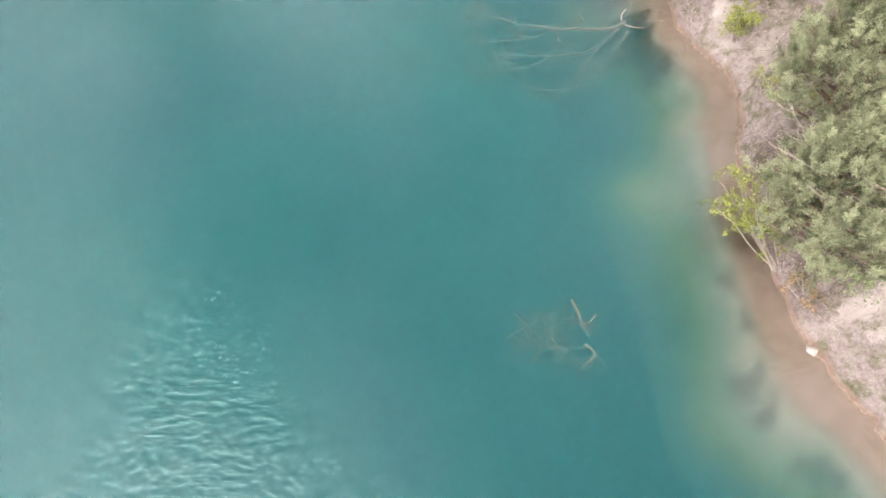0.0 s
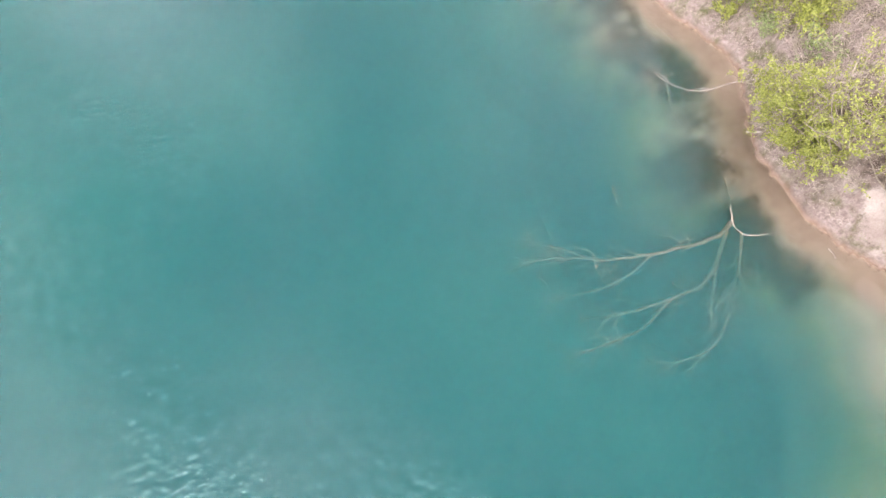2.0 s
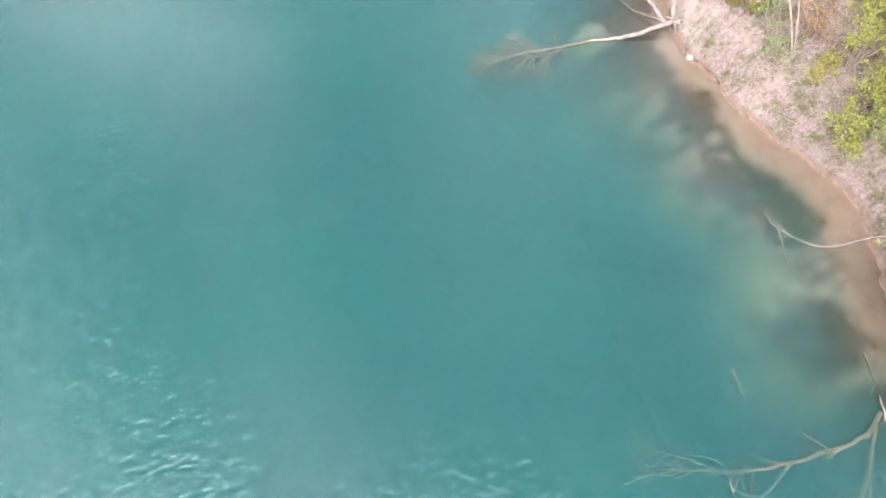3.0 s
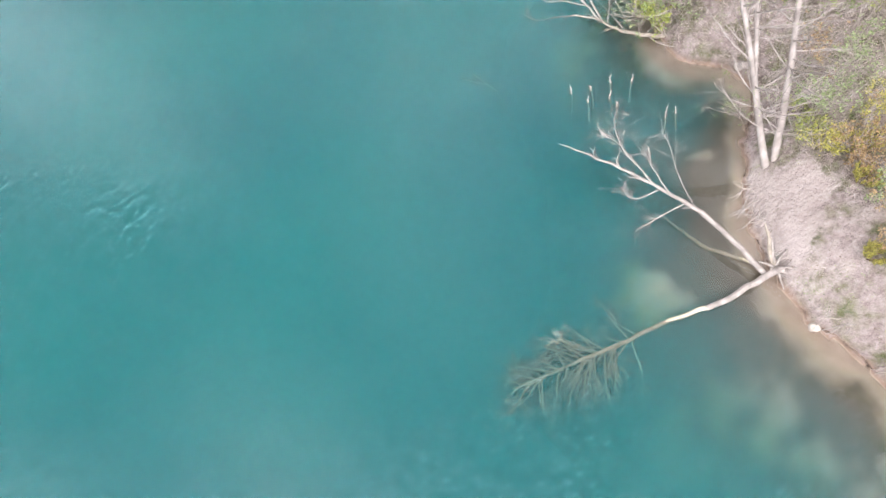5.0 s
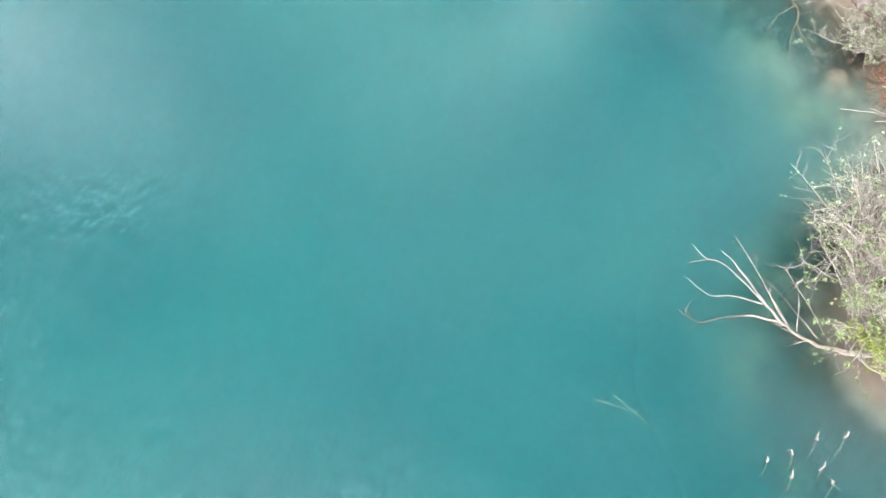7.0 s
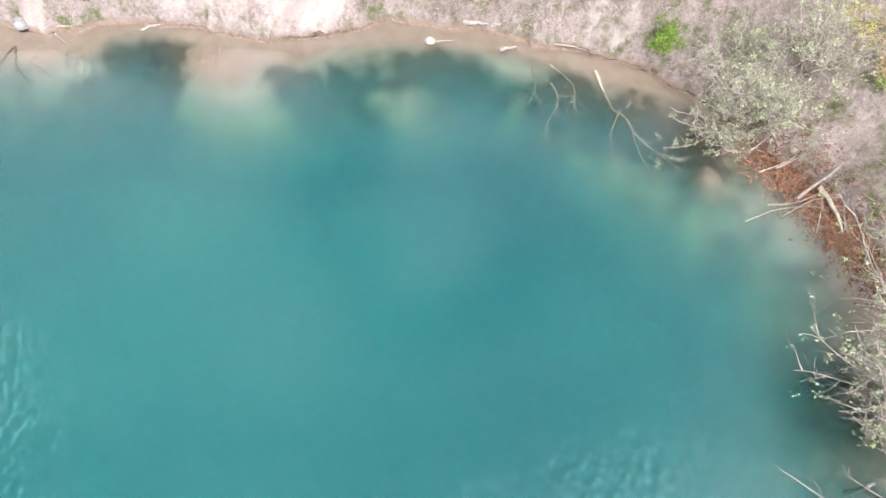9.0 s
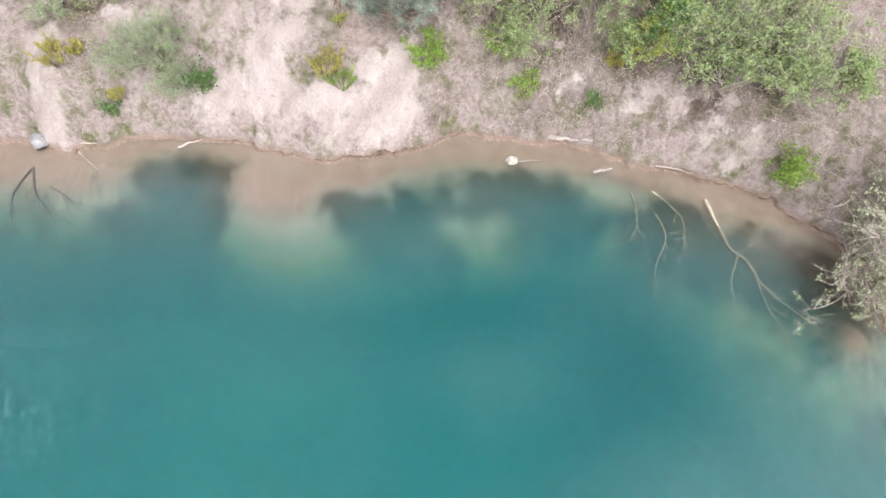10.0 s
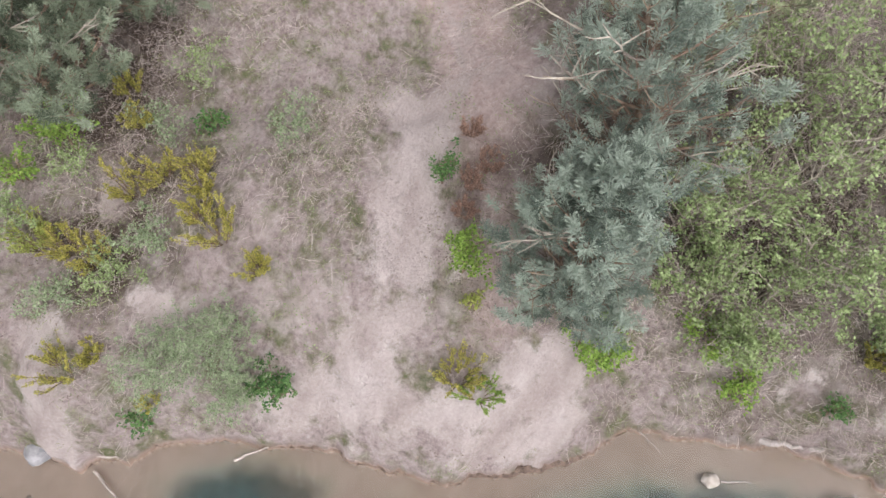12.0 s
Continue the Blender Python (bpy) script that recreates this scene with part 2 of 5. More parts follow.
def grown(lo, hi, step, far, rate=1.25):
    """Coordinates that stand close from lo to hi and ever wider out to far."""
    mid = list(np.arange(lo, hi, step))
    out, gap = [], step
    at = mid[-1]
    while at < far:
        gap *= rate
        at += gap
        out.append(at)
    back, gap, at = [], step, mid[0]
    while at > -far:
        gap *= rate
        at -= gap
        back.append(at)
    return np.array(back[::-1] + mid + out)


def sheet(name, xs, ys, z, keep=None):
    """A mesh over the grid xs by ys; z and keep are arrays over it."""
    gx, gy = np.meshgrid(xs, ys)
    n, m = gx.shape
    verts = np.stack([gx, gy, z], -1).reshape(-1, 3)
    i = np.arange(n * m).reshape(n, m)
    quads = np.stack([i[:-1, :-1], i[:-1, 1:], i[1:, 1:], i[1:, :-1]], -1).reshape(-1, 4)
    if keep is not None:
        quads = quads[keep.ravel()[quads].any(1)]
        used = np.unique(quads)
        back = np.zeros(n * m, np.int64)
        back[used] = np.arange(len(used))
        verts, quads = verts[used], back[quads]
    mesh = bpy.data.meshes.new(name)
    mesh.from_pydata(verts.tolist(), [], quads.tolist())
    mesh.polygons.foreach_set("use_smooth", np.ones(len(quads), bool))
    return mesh


# bare sand on the slopes: x, y, end x, end y, half width
SCARS = [(14.8, 49.0, 16.3, 49.4, 0.75), (16.3, 49.5, 18.5, 49.95, 0.5), (14.5, 50.2, 15.2, 48.0, 0.55), (15.2, 48.0, 15.8, 46.7, 0.4), (16.2, 47.3, 16.3, 46.8, 0.6),
         (12.9, 53.4, 13.6, 53.75, 0.38), (14.8, 52.2, 14.9, 51.95, 0.32), (15.7, 52.3, 15.8, 52.1, 0.2), (17.4, 43.7, 17.7, 43.3, 0.27), (17.7, 41.4, 18.0, 41.0, 0.22), (17.3, 40.0, 17.6, 39.7, 0.2),
         (19.9, 49.6, 21.2, 50.6, 0.2), (17.95, 44.35, 18.1, 44.0, 0.2), (17.55, 40.9, 17.8, 40.4, 0.25), (17.6, 42.2, 17.8, 41.9, 0.2), (7.55, 26.3, 8.3, 26.95, 0.62), (9.3, 5.4, 10.4, 4.4, 0.8), (8.6, 12.6, 8.9, 12.9, 0.25), (8.3, 13.6, 8.0, 14.4, 0.35), (15.9, 53.6, 16.0, 53.5, 0.25)]

def closer(line, lo, hi, step):
    """The same coordinates, closer set from lo to hi."""
    return np.concatenate([line[line < lo], np.arange(lo, hi, step), line[line >= hi]])


xs, ys = closer(grown(-3.0, 27.0, 0.13, 420), 12.0, 20.5, 0.06), closer(grown(-2.0, 62.0, 0.13, 420), 38.5, 55.5, 0.06)
GX, GY = np.meshgrid(xs, ys)
GS = inland(GX, GY)
GZ = ground_z(GX, GY, GS)
ground_mesh = sheet("ground", xs, ys, GZ)
ground = tagged(new("ground", ground_mesh), "sandy lake bank and bed with dry grass and bare pale scars", "ground", kind="structure")
bare = np.zeros_like(GX)
for ax, ay, bx, by, wide in SCARS:
    f = np.clip(((GX - ax) * (bx - ax) + (GY - ay) * (by - ay)) / ((bx - ax)**2 + (by - ay)**2), 0, 1)
    d = np.hypot(GX - ax - f * (bx - ax), GY - ay - f * (by - ay))
    bare = np.maximum(bare, np.clip(1.45 - d / wide + 0.75 * fractal(GX, GY, 0.9, 61, 3) + 0.5 * fractal(GX * 0.5, GY, 0.35, 64, 3), 0, 1) * (0.62 if wide < 0.3 else 1.0))
ground_mesh.attributes.new("bare", "FLOAT", "POINT").data.foreach_set("value", bare.ravel())

# dark weed and mud on the bed in soft, torn patches: x, y, reach
MUD = [(13.1, 50.6, 0.7), (12.4, 49.7, 0.7), (11.7, 50.8, 0.8), (11.3, 49.9, 0.8), (14.2, 46.7, 0.5), (14.0, 45.9, 0.6), (14.4, 45.3, 0.6), (15.2, 44.6, 0.55),
       (13.3, 45.2, 0.7), (13.1, 44.5, 0.7), (15.7, 43.4, 0.6), (16.0, 42.3, 0.6), (15.9, 40.6, 0.8), (15.8, 39.3, 0.8), (15.6, 38.2, 0.9), (7.3, 6.3, 0.5),
       (6.95, 5.2, 0.4), (6.85, 3.9, 0.35), (7.0, 3.1, 0.35), (7.7, 1.8, 0.4), (6.4, 21.3, 0.7), (6.85, 19.9, 0.6), (5.6, 17.0, 0.9), (6.1, 14.8, 0.8), (6.5, 13.7, 0.6),
       (8.5, 30.8, 0.5), (8.3, 32.0, 0.6), (6.2, 25.0, 0.7), (5.4, 25.6, 0.6), (6.6, 23.2, 0.8), (7.3, 29.6, 0.8), (7.0, 27.4, 0.7), (7.6, 28.4, 0.8), (8.8, 29.5, 0.6), (6.4, 26.3, 0.5), (9.0, 30.2, 0.5), (6.2, 26.9, 0.7), (7.2, 26.8, 0.5)]
# banks of pale silt
SILT = [(13.4, 49.0, 0.6), (12.8, 48.0, 0.9), (12.2, 47.1, 0.9), (12.0, 48.4, 0.6), (14.1, 43.3, 0.5), (13.8, 43.9, 0.5), (11.8, 52.7, 0.6), (6.74, 11.6, 0.5), (6.6, 10.2, 0.5),
        (5.7, 8.4, 0.7), (6.05, 6.9, 0.6), (6.1, 5.4, 0.5), (6.9, 2.0, 0.5), (5.1, 19.6, 0.4), (6.7, 12.0, 0.5), (8.1, 29.0, 0.3), (5.1, 26.9, 0.7)]


def patches(spots):
    """Where soft round patches lie, from nought to one."""
    out = np.zeros_like(GX)
    wx, wy = GX + 0.34 * fractal(GX, GY, 0.9, 141, 4), GY + 0.34 * fractal(GX, GY, 0.9, 151, 4)
    for ox, oy, reach in spots:
        out = np.maximum(out, np.exp(-((wx - ox)**2 + (wy - oy)**2) / reach**2))
    return out


off = np.maximum(-GS, 0)
torn = 0.55 * fractal(GX, GY, 1.1, 81, 3) + 0.45 * fractal(GX, GY, 0.35, 91, 3)
edge = np.clip((off - 0.30 + 0.26 * np.exp(-((GY - 27.5) / 4.5)**2) - 0.3 * fractal(GX, GY, 0.9, 71, 3)) * 2.2, 0, 1)
broad = 0.42 * np.clip((GY - 13.0) / 1.5, 0, 1) + 0.45 * np.exp(-((GY - 28.0) / 4.0)**2)
mud = edge * np.clip((1.25 * patches(MUD) + broad - 0.9 * patches(SILT) + 0.55 * torn - 0.12) * 1.25, 0, 0.92) * np.where(GY < 12.5, 0.55, 1.0)
ground_mesh.attributes.new("mud", "FLOAT", "POINT").data.foreach_set("value", mud.ravel())

# trodden russet track beside the pines
trod = np.zeros_like(GX)
for ax, ay, bx, by in [(16.6, 47.9, 18.2, 48.6), (18.2, 48.6, 19.7, 49.3), (19.7, 49.3, 21.0, 50.3)]:
    f = np.clip(((GX - ax) * (bx - ax) + (GY - ay) * (by - ay)) / ((bx - ax)**2 + (by - ay)**2), 0, 1)
    trod = np.maximum(trod, np.clip(1.5 - np.hypot(GX - ax - f * (bx - ax), GY - ay - f * (by - ay)) / 0.42 + 0.7 * fractal(GX, GY, 0.8, 66, 3), 0, 1))
ground_mesh.attributes.new("trod", "FLOAT", "POINT").data.foreach_set("value", trod.ravel())


# leaf mould under the closed bushes, plus their shade painted into the soil colour
mould_shade = np.zeros_like(GX)
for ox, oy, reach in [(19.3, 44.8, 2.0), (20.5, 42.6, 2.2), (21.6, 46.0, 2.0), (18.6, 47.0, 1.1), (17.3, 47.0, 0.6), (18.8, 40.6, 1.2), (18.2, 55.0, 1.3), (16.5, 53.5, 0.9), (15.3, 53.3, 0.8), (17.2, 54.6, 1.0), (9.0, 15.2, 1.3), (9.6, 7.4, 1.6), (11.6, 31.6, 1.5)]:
    mould_shade = np.maximum(mould_shade, np.clip(1.6 - np.hypot(GX - ox, GY - oy) / reach + 0.6 * fractal(GX, GY, 1.0, 68, 3), 0, 1))
ground_mesh.attributes.new("mould_shade", "FLOAT", "POINT").data.foreach_set("value", mould_shade.ravel())


def ground_material():
    m, bsdf, add, link = material("bank_soil", 0.95, 0.15)
    fine = noise_at(add, link, 9.0, 8.0, 0.75)
    mid = noise_at(add, link, 2.3, 5.0, 0.65)
    broad = noise_at(add, link, 0.5, 3.0, 0.5)
    sand = ramp(add, [(0.25, (0.28, 0.225, 0.205)), (0.43, (0.405, 0.34, 0.318)), (0.57, (0.50, 0.435, 0.412)), (0.78, (0.66, 0.61, 0.59))])
    rills = noise_at(add, link, 1.5, 6.0, 0.62, (0.45, 1.25, 1.0))
    grit = noise_at(add, link, 22.0, 4.0, 0.7)
    sanded = add("Mix", Factor=0.3)
    link(rills, sanded.inputs["A"])
    link(grit, sanded.inputs["B"])
    link(sanded.outputs["Result"], sand.inputs["Fac"])
    litter = ramp(add, [(0.25, (0.13, 0.105, 0.098)), (0.5, (0.34, 0.275, 0.262)), (0.75, (0.50, 0.445, 0.43))])
    link(fine, litter.inputs["Fac"])
    moss = ramp(add, [(0.3, (0.08, 0.09, 0.04)), (0.7, (0.19, 0.19, 0.105))])
    link(fine, moss.inputs["Fac"])
    cover = blend(add, link, span(add, link, mid, 0.46, 0.66), litter.outputs["Color"], moss.outputs["Color"])
    mask = add("Attribute")
    mask.attribute_name = "bare"
    worn = span(add, link, noise_at(add, link, 1.3, 8.0, 0.7), 0.50, 0.68, 0.0, 0.7)
    top = add("Math")
    top.operation = "MAXIMUM"
    torn = add("Math")
    torn.operation = "ADD"
    link(mask.outputs["Fac"], torn.inputs[0])
    link(span(add, link, noise_at(add, link, 2.4, 9.0, 0.78), 0.27, 0.73, -0.85, 0.75), torn.inputs[1])
    link(span(add, link, torn.outputs["Value"], 0.25, 0.8), top.inputs[0])
    link(worn, top.inputs[1])
    track = add("Attribute")
    track.attribute_name = "trod"
    earth = ramp(add, [(0.3, (0.32, 0.235, 0.215)), (0.7, (0.57, 0.47, 0.44))])
    link(fine, earth.inputs["Fac"])
    worn_cover = blend(add, link, track.outputs["Fac"], cover, earth.outputs["Color"])
    # leaf mould in the thickets; its dark tone also stands in for shade there
    mould_shade = add("Attribute")
    mould_shade.attribute_name = "mould_shade"
    humus_shade = ramp(add, [(0.3, (0.05, 0.037, 0.03)), (0.7, (0.17, 0.13, 0.105))])
    link(fine, humus_shade.inputs["Fac"])
    worn_cover = blend(add, link, mould_shade.outputs["Fac"], worn_cover, humus_shade.outputs["Color"])
    land = blend(add, link, top.outputs["Value"], worn_cover, sand.outputs["Color"])
    # under water: ochre sand, dark weed and pale silt
    weed = add("Attribute")
    weed.attribute_name = "mud"
    depth = add("SeparateXYZ")
    link(add("TexCoord").outputs["Object"], depth.inputs["Vector"])
    silt = blend(add, link, weed.outputs["Fac"], blend(add, link, span(add, link, depth.outputs["Z"], -1.9, -1.0), (0.09, 0.24, 0.21),
                 blend(add, link, span(add, link, depth.outputs["Z"], -0.85, -0.4), (0.43, 0.53, 0.27), blend(add, link, span(add, link, broad, 0.4, 0.6), (0.54, 0.52, 0.39), (0.62, 0.60, 0.48)))),
                 blend(add, link, span(add, link, fine, 0.3, 0.7), (0.085, 0.077, 0.062), (0.16, 0.145, 0.12)))
    shallow = ramp(add, [(0.2, (0.40, 0.315, 0.25)), (0.8, (0.54, 0.45, 0.375))])
    link(mid, shallow.inputs["Fac"])
    place = add("SeparateXYZ")
    co = add("TexCoord")
    link(co.outputs["Object"], place.inputs["Vector"])
    bed = blend(add, link, weed.outputs["Fac"], blend(add, link, span(add, link, place.outputs["Z"], -0.30, -0.14), silt, shallow.outputs["Color"]), silt)
    # damp, dark earth just above the waterline
    soak = add("Math")
    soak.operation = "MULTIPLY_ADD"
    link(fine, soak.inputs[0])
    soak.inputs[1].default_value = -0.28
    link(place.outputs["Z"], soak.inputs[2])
    shore = blend(add, link, span(add, link, soak.outputs["Value"], -0.12, 0.02), (0.155, 0.108, 0.082), land)
    link(blend(add, link, span(add, link, place.outputs["Z"], -0.02, 0.02), bed, shore), bsdf.inputs["Base Color"])
    lumps = add("Math")
    lumps.operation = "MULTIPLY_ADD"
    link(noise_at(add, link, 3.0, 9.0, 0.7), lumps.inputs[0])
    lumps.inputs[1].default_value = 2.2
    link(fine, lumps.inputs[2])
    relief = bumped(add, link, bsdf, lumps.outputs["Value"], 1.0, 0.10)
    link(span(add, link, place.outputs["Z"], 0.0, 0.12, 0.05, 1.0), relief.inputs["Strength"])
    return m


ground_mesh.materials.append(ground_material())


# ---------- the lake ----------
def ripple_height(add, link):
    """Wind ripples with their crests running east and west, weaker in the lee of the banks."""
    def ridged(value):
        off = span(add, link, value, 0.0, 1.0, -1.0, 1.0)
        size = add("Math")
        size.operation = "ABSOLUTE"
        link(off, size.inputs[0])
        return span(add, link, size.outputs["Value"], 0.0, 1.0, 1.0, 0.0)

    def summed(a, share, b):
        n = add("Math")
        n.operation = "MULTIPLY_ADD"
        link(a, n.inputs[0])
        n.inputs[1].default_value = share
        link(b, n.inputs[2])
        return n.outputs["Value"]

    def train(turn):
        ripple = ridged(noise_at(add, link, 4.8, 2.0, 0.5, (0.42, 1.0, 1.0), turn=turn))
        cross = noise_at(add, link, 9.0, 2.0, 0.5, (0.55, 1.0, 1.0), turn=turn - 20)
        chop = noise_at(add, link, 2.0, 2.0, 0.5, (0.4, 1.0, 1.0), turn=turn + 8)
        return summed(cross, 0.65, summed(chop, 0.8, ripple))

    # the wind turns round the point into the bay
    place = add("SeparateXYZ")
    link(add("TexCoord").outputs["Object"], place.inputs["Vector"])
    turned = add("Mix")
    link(span(add, link, place.outputs["Y"], 26.0, 36.0), turned.inputs["Factor"])
    link(train(6), turned.inputs["A"])
    link(train(42), turned.inputs["B"])
    tall = turned.outputs["Result"]
    gusts = span(add, link, noise_at(add, link, 0.11, 2.0, 0.5), 0.36, 0.64, 0.65, 1.25)
    wind = add("Attribute")
    wind.attribute_name = "wind"
    high = tall
    for share in (gusts, wind.outputs["Fac"]):
        n = add("Math")
        n.operation = "MULTIPLY"
        link(high, n.inputs[0])
        link(share, n.inputs[1])
        high = n.outputs["Value"]
    return high


def lee(mesh):
    """Writes how freely the wind reaches each point of the lake."""
    at = np.array([v.co[:2] for v in mesh.vertices])
    calm = 0.8 * np.exp(-((at[:, 0] - 11.0)**2 + (at[:, 1] - 42.5)**2) / 20.0) + 0.45 * np.exp(-((at[:, 0] - 6.5)**2 + (at[:, 1] - 28.5)**2) / 6.0)
    off = np.clip(-inland(at[:, 0], at[:, 1]) / 2.2, 0.15, 1.0)
    mesh.attributes.new("wind", "FLOAT", "POINT").data.foreach_set("value", (1.0 - np.minimum(calm, 0.8)) * off)


def surface_material():
    """The rippled skin of the water: mirror-like by Fresnel, clear below."""
    m = bpy.data.materials.new("water_surface")
    m.use_nodes = True
    nodes, link = m.node_tree.nodes, m.node_tree.links.new
    nodes.remove(nodes["Principled BSDF"])

    def add(kind, **values):
        n = nodes.new("ShaderNode" + kind)
        for k, v in values.items():
            n.inputs[k.replace("_", " ")].default_value = v
        return n

    bump = add("Bump", Strength=1.0, Distance=0.022)
    link(ripple_height(add, link), bump.inputs["Height"])
    gloss, clear, fres, mixed = add("BsdfGlossy", Roughness=0.02), add("BsdfTransparent"), add("Fresnel", IOR=1.65), add("MixShader")
    link(bump.outputs["Normal"], gloss.inputs["Normal"])
    link(bump.outputs["Normal"], fres.inputs["Normal"])
    link(fres.outputs["Fac"], mixed.inputs["Fac"])
    link(clear.outputs["BSDF"], mixed.inputs[1])
    link(gloss.outputs["BSDF"], mixed.inputs[2])
    link(mixed.outputs["Shader"], nodes["Material Output"].inputs["Surface"])
    return m


def murk_material():
    """Turquoise, milky water: what a layer lets through falls with its thickness."""
    m = bpy.data.materials.new("milky_water")
    m.use_nodes = True
    nodes, link = m.node_tree.nodes, m.node_tree.links.new
    nodes.remove(nodes["Principled BSDF"])

    def add(kind, **values):
        n = nodes.new("ShaderNode" + kind)
        for k, v in values.items():
            n.inputs[k.replace("_", " ")].default_value = v
        return n

    thick = add("Attribute")
    thick.attribute_name = "thickness"
    dense = add("Math")
    dense.operation = "MULTIPLY"
    dense.inputs[1].default_value = -0.85
    link(thick.outputs["Fac"], dense.inputs[0])
    power = add("Math")
    power.operation = "EXPONENT"
    link(dense.outputs["Value"], power.inputs[0])
    tone = ramp(add, [(0.35, (0.026, 0.335, 0.372)), (0.65, (0.036, 0.420, 0.425))])
    link(noise_at(add, link, 0.12, 3.0, 0.5), tone.inputs["Fac"])
    scatter, clear, mixed = add("BsdfDiffuse"), add("BsdfTransparent"), add("MixShader")
    # the light that the ripples above bend into the milky water
    bump = add("Bump", Strength=1.0, Distance=0.022)
    link(ripple_height(add, link), bump.inputs["Height"])
    link(bump.outputs["Normal"], scatter.inputs["Normal"])
    link(tone.outputs["Color"], scatter.inputs["Color"])
    link(power.outputs["Value"], mixed.inputs["Fac"])
    link(scatter.outputs["BSDF"], mixed.inputs[1])
    link(clear.outputs["BSDF"], mixed.inputs[2])
    link(mixed.outputs["Shader"], nodes["Material Output"].inputs["Surface"])
    return m


WX, WY = grown(-3.0, 18.0, 0.16, 150, 1.3), grown(-2.0, 58.0, 0.16, 120, 1.3)
LX, LY = np.meshgrid(WX, WY)
LZ = ground_z(LX, LY)
LEVELS = [0.11, 0.34, 0.75, 1.5]
water = tagged(new("water"), "turquoise milky lake water with fine wind ripples", "lake", kind="structure")
top_mesh = sheet("surface", WX, WY, np.zeros_like(LX), LZ < 0.02)
lee(top_mesh)
top_mesh.materials.append(surface_material())
top = new("surface", top_mesh)
top.parent = water
murk = murk_material()
for k, level in enumerate(LEVELS):
    below = LEVELS[k + 1] if k + 1 < len(LEVELS) else 99
    thick = np.clip(-LZ - level, 0, below - level)
    mesh = sheet("water_layer", WX, WY, np.full_like(LX, -level), thick > 0)
    gx = np.array([v.co[:2] for v in mesh.vertices])
    t = np.clip(-ground_z(gx[:, 0], gx[:, 1]) - level, 0, below - level)
    mesh.attributes.new("thickness", "FLOAT", "POINT").data.foreach_set("value", t)
    lee(mesh)
    mesh.materials.append(murk)
    layer = new("water_layer", mesh)
    layer.parent = water


# ---------- building blocks ----------
class Geo:
    """Points and faces of one mesh."""

    def __init__(self):
        self.v, self.f = [], []

    def tube(self, path, radii, sides=5):
        """A tapering, closed stick along the points."""
        path = [Vector(p) for p in path]
        start = len(self.v)
        side = None
        for i, p in enumerate(path):
            way = (path[min(i + 1, len(path) - 1)] - path[max(i - 1, 0)]).normalized()
            ref = side if side is not None else (Vector((0, 0, 1)) if abs(way.z) < 0.9 else Vector((1, 0, 0)))
            side = (ref - way * ref.dot(way)).normalized()
            up = way.cross(side)
            for k in range(sides):
                a = 2 * math.pi * k / sides
                self.v.append(p + radii[i] * (math.cos(a) * side + math.sin(a) * up))
        for i in range(len(path) - 1):
            for k in range(sides):
                a, b = start + i * sides + k, start + i * sides + (k + 1) % sides
                self.f.append((a, b, b + sides, a + sides))
        self.f.append(tuple(range(start + sides - 1, start - 1, -1)))
        self.f.append(tuple(start + (len(path) - 1) * sides + k for k in range(sides)))

    def leaf(self, at, way, face, length, width, fold=0.15):
        """A pointed leaf of two bent halves."""
        way = Vector(way).normalized()
        side = way.cross(Vector(face))
        if side.length < 1e-4:
            side = way.orthogonal()
        side.normalize()
        up = side.cross(way)
        n = len(self.v)
        at = Vector(at)
        mid = at + way * length * 0.45
        self.v += [at, mid + side * width * 0.5 + up * fold * width, at + way * length, mid - side * width * 0.5 + up * fold * width]
        self.f += [(n, n + 1, n + 2), (n, n + 2, n + 3)]

    def blade(self, at, way, length, width, bend, rnd):
        """A grass blade that bows over."""
        way, at = Vector(way).normalized(), Vector(at)
        side = way.cross(Vector((rnd.uniform(-1, 1), rnd.uniform(-1, 1), 0.2))).normalized() * width * 0.5
        mid = at + way * length * 0.55
        tip = mid + (way * 0.45 + bend) * length * 0.6
        n = len(self.v)
        self.v += [at - side, at + side, mid + side * 0.8, mid - side * 0.8, tip]
        self.f += [(n, n + 1, n + 2, n + 3), (n + 3, n + 2, n + 4)]

    def mesh(self, name, mat, smooth=False):
        me = bpy.data.meshes.new(name)
        me.from_pydata([tuple(p) for p in self.v], [], self.f)
        if smooth:
            me.polygons.foreach_set("use_smooth", np.ones(len(me.polygons), bool))
        me.materials.append(mat)
        return me


def part(name, geo, mat, parent, label="", smooth=False):
    """Links geometry as one mesh under a thing."""
    ob = new(name, geo.mesh(name, mat, smooth))
    ob.parent = parent
    if label:
        tagged(ob, label)
    return ob


def thing(name, label, category, group="", at=(0, 0, 0), kind=""):
    ob = tagged(new(name), label, category, group, kind)
    ob.location = at
    return ob


def floor_at(x, y):
    return float(ground_z(np.array([x]), np.array([y]))[0])


def unit(rnd, flat=1.0):
    v = Vector((rnd.gauss(0, 1), rnd.gauss(0, 1), rnd.gauss(0, 1) * flat))
    return v.normalized() if v.length > 1e-6 else Vector((1, 0, 0))


def wander(start, way, length, steps, rnd, crook=0.25, lift=0.0):
    """A crooked line that sets off along way."""
    p, d, out = Vector(start), Vector(way).normalized(), [Vector(start)]
    for _ in range(steps):
        d = (d + unit(rnd) * crook + Vector((0, 0, lift))).normalized()
        p = p + d * (length / steps)
        out.append(p.copy())
    return out


def taper(a, b, n):
    return [a + (b - a) * i / (n - 1) for i in range(n)]


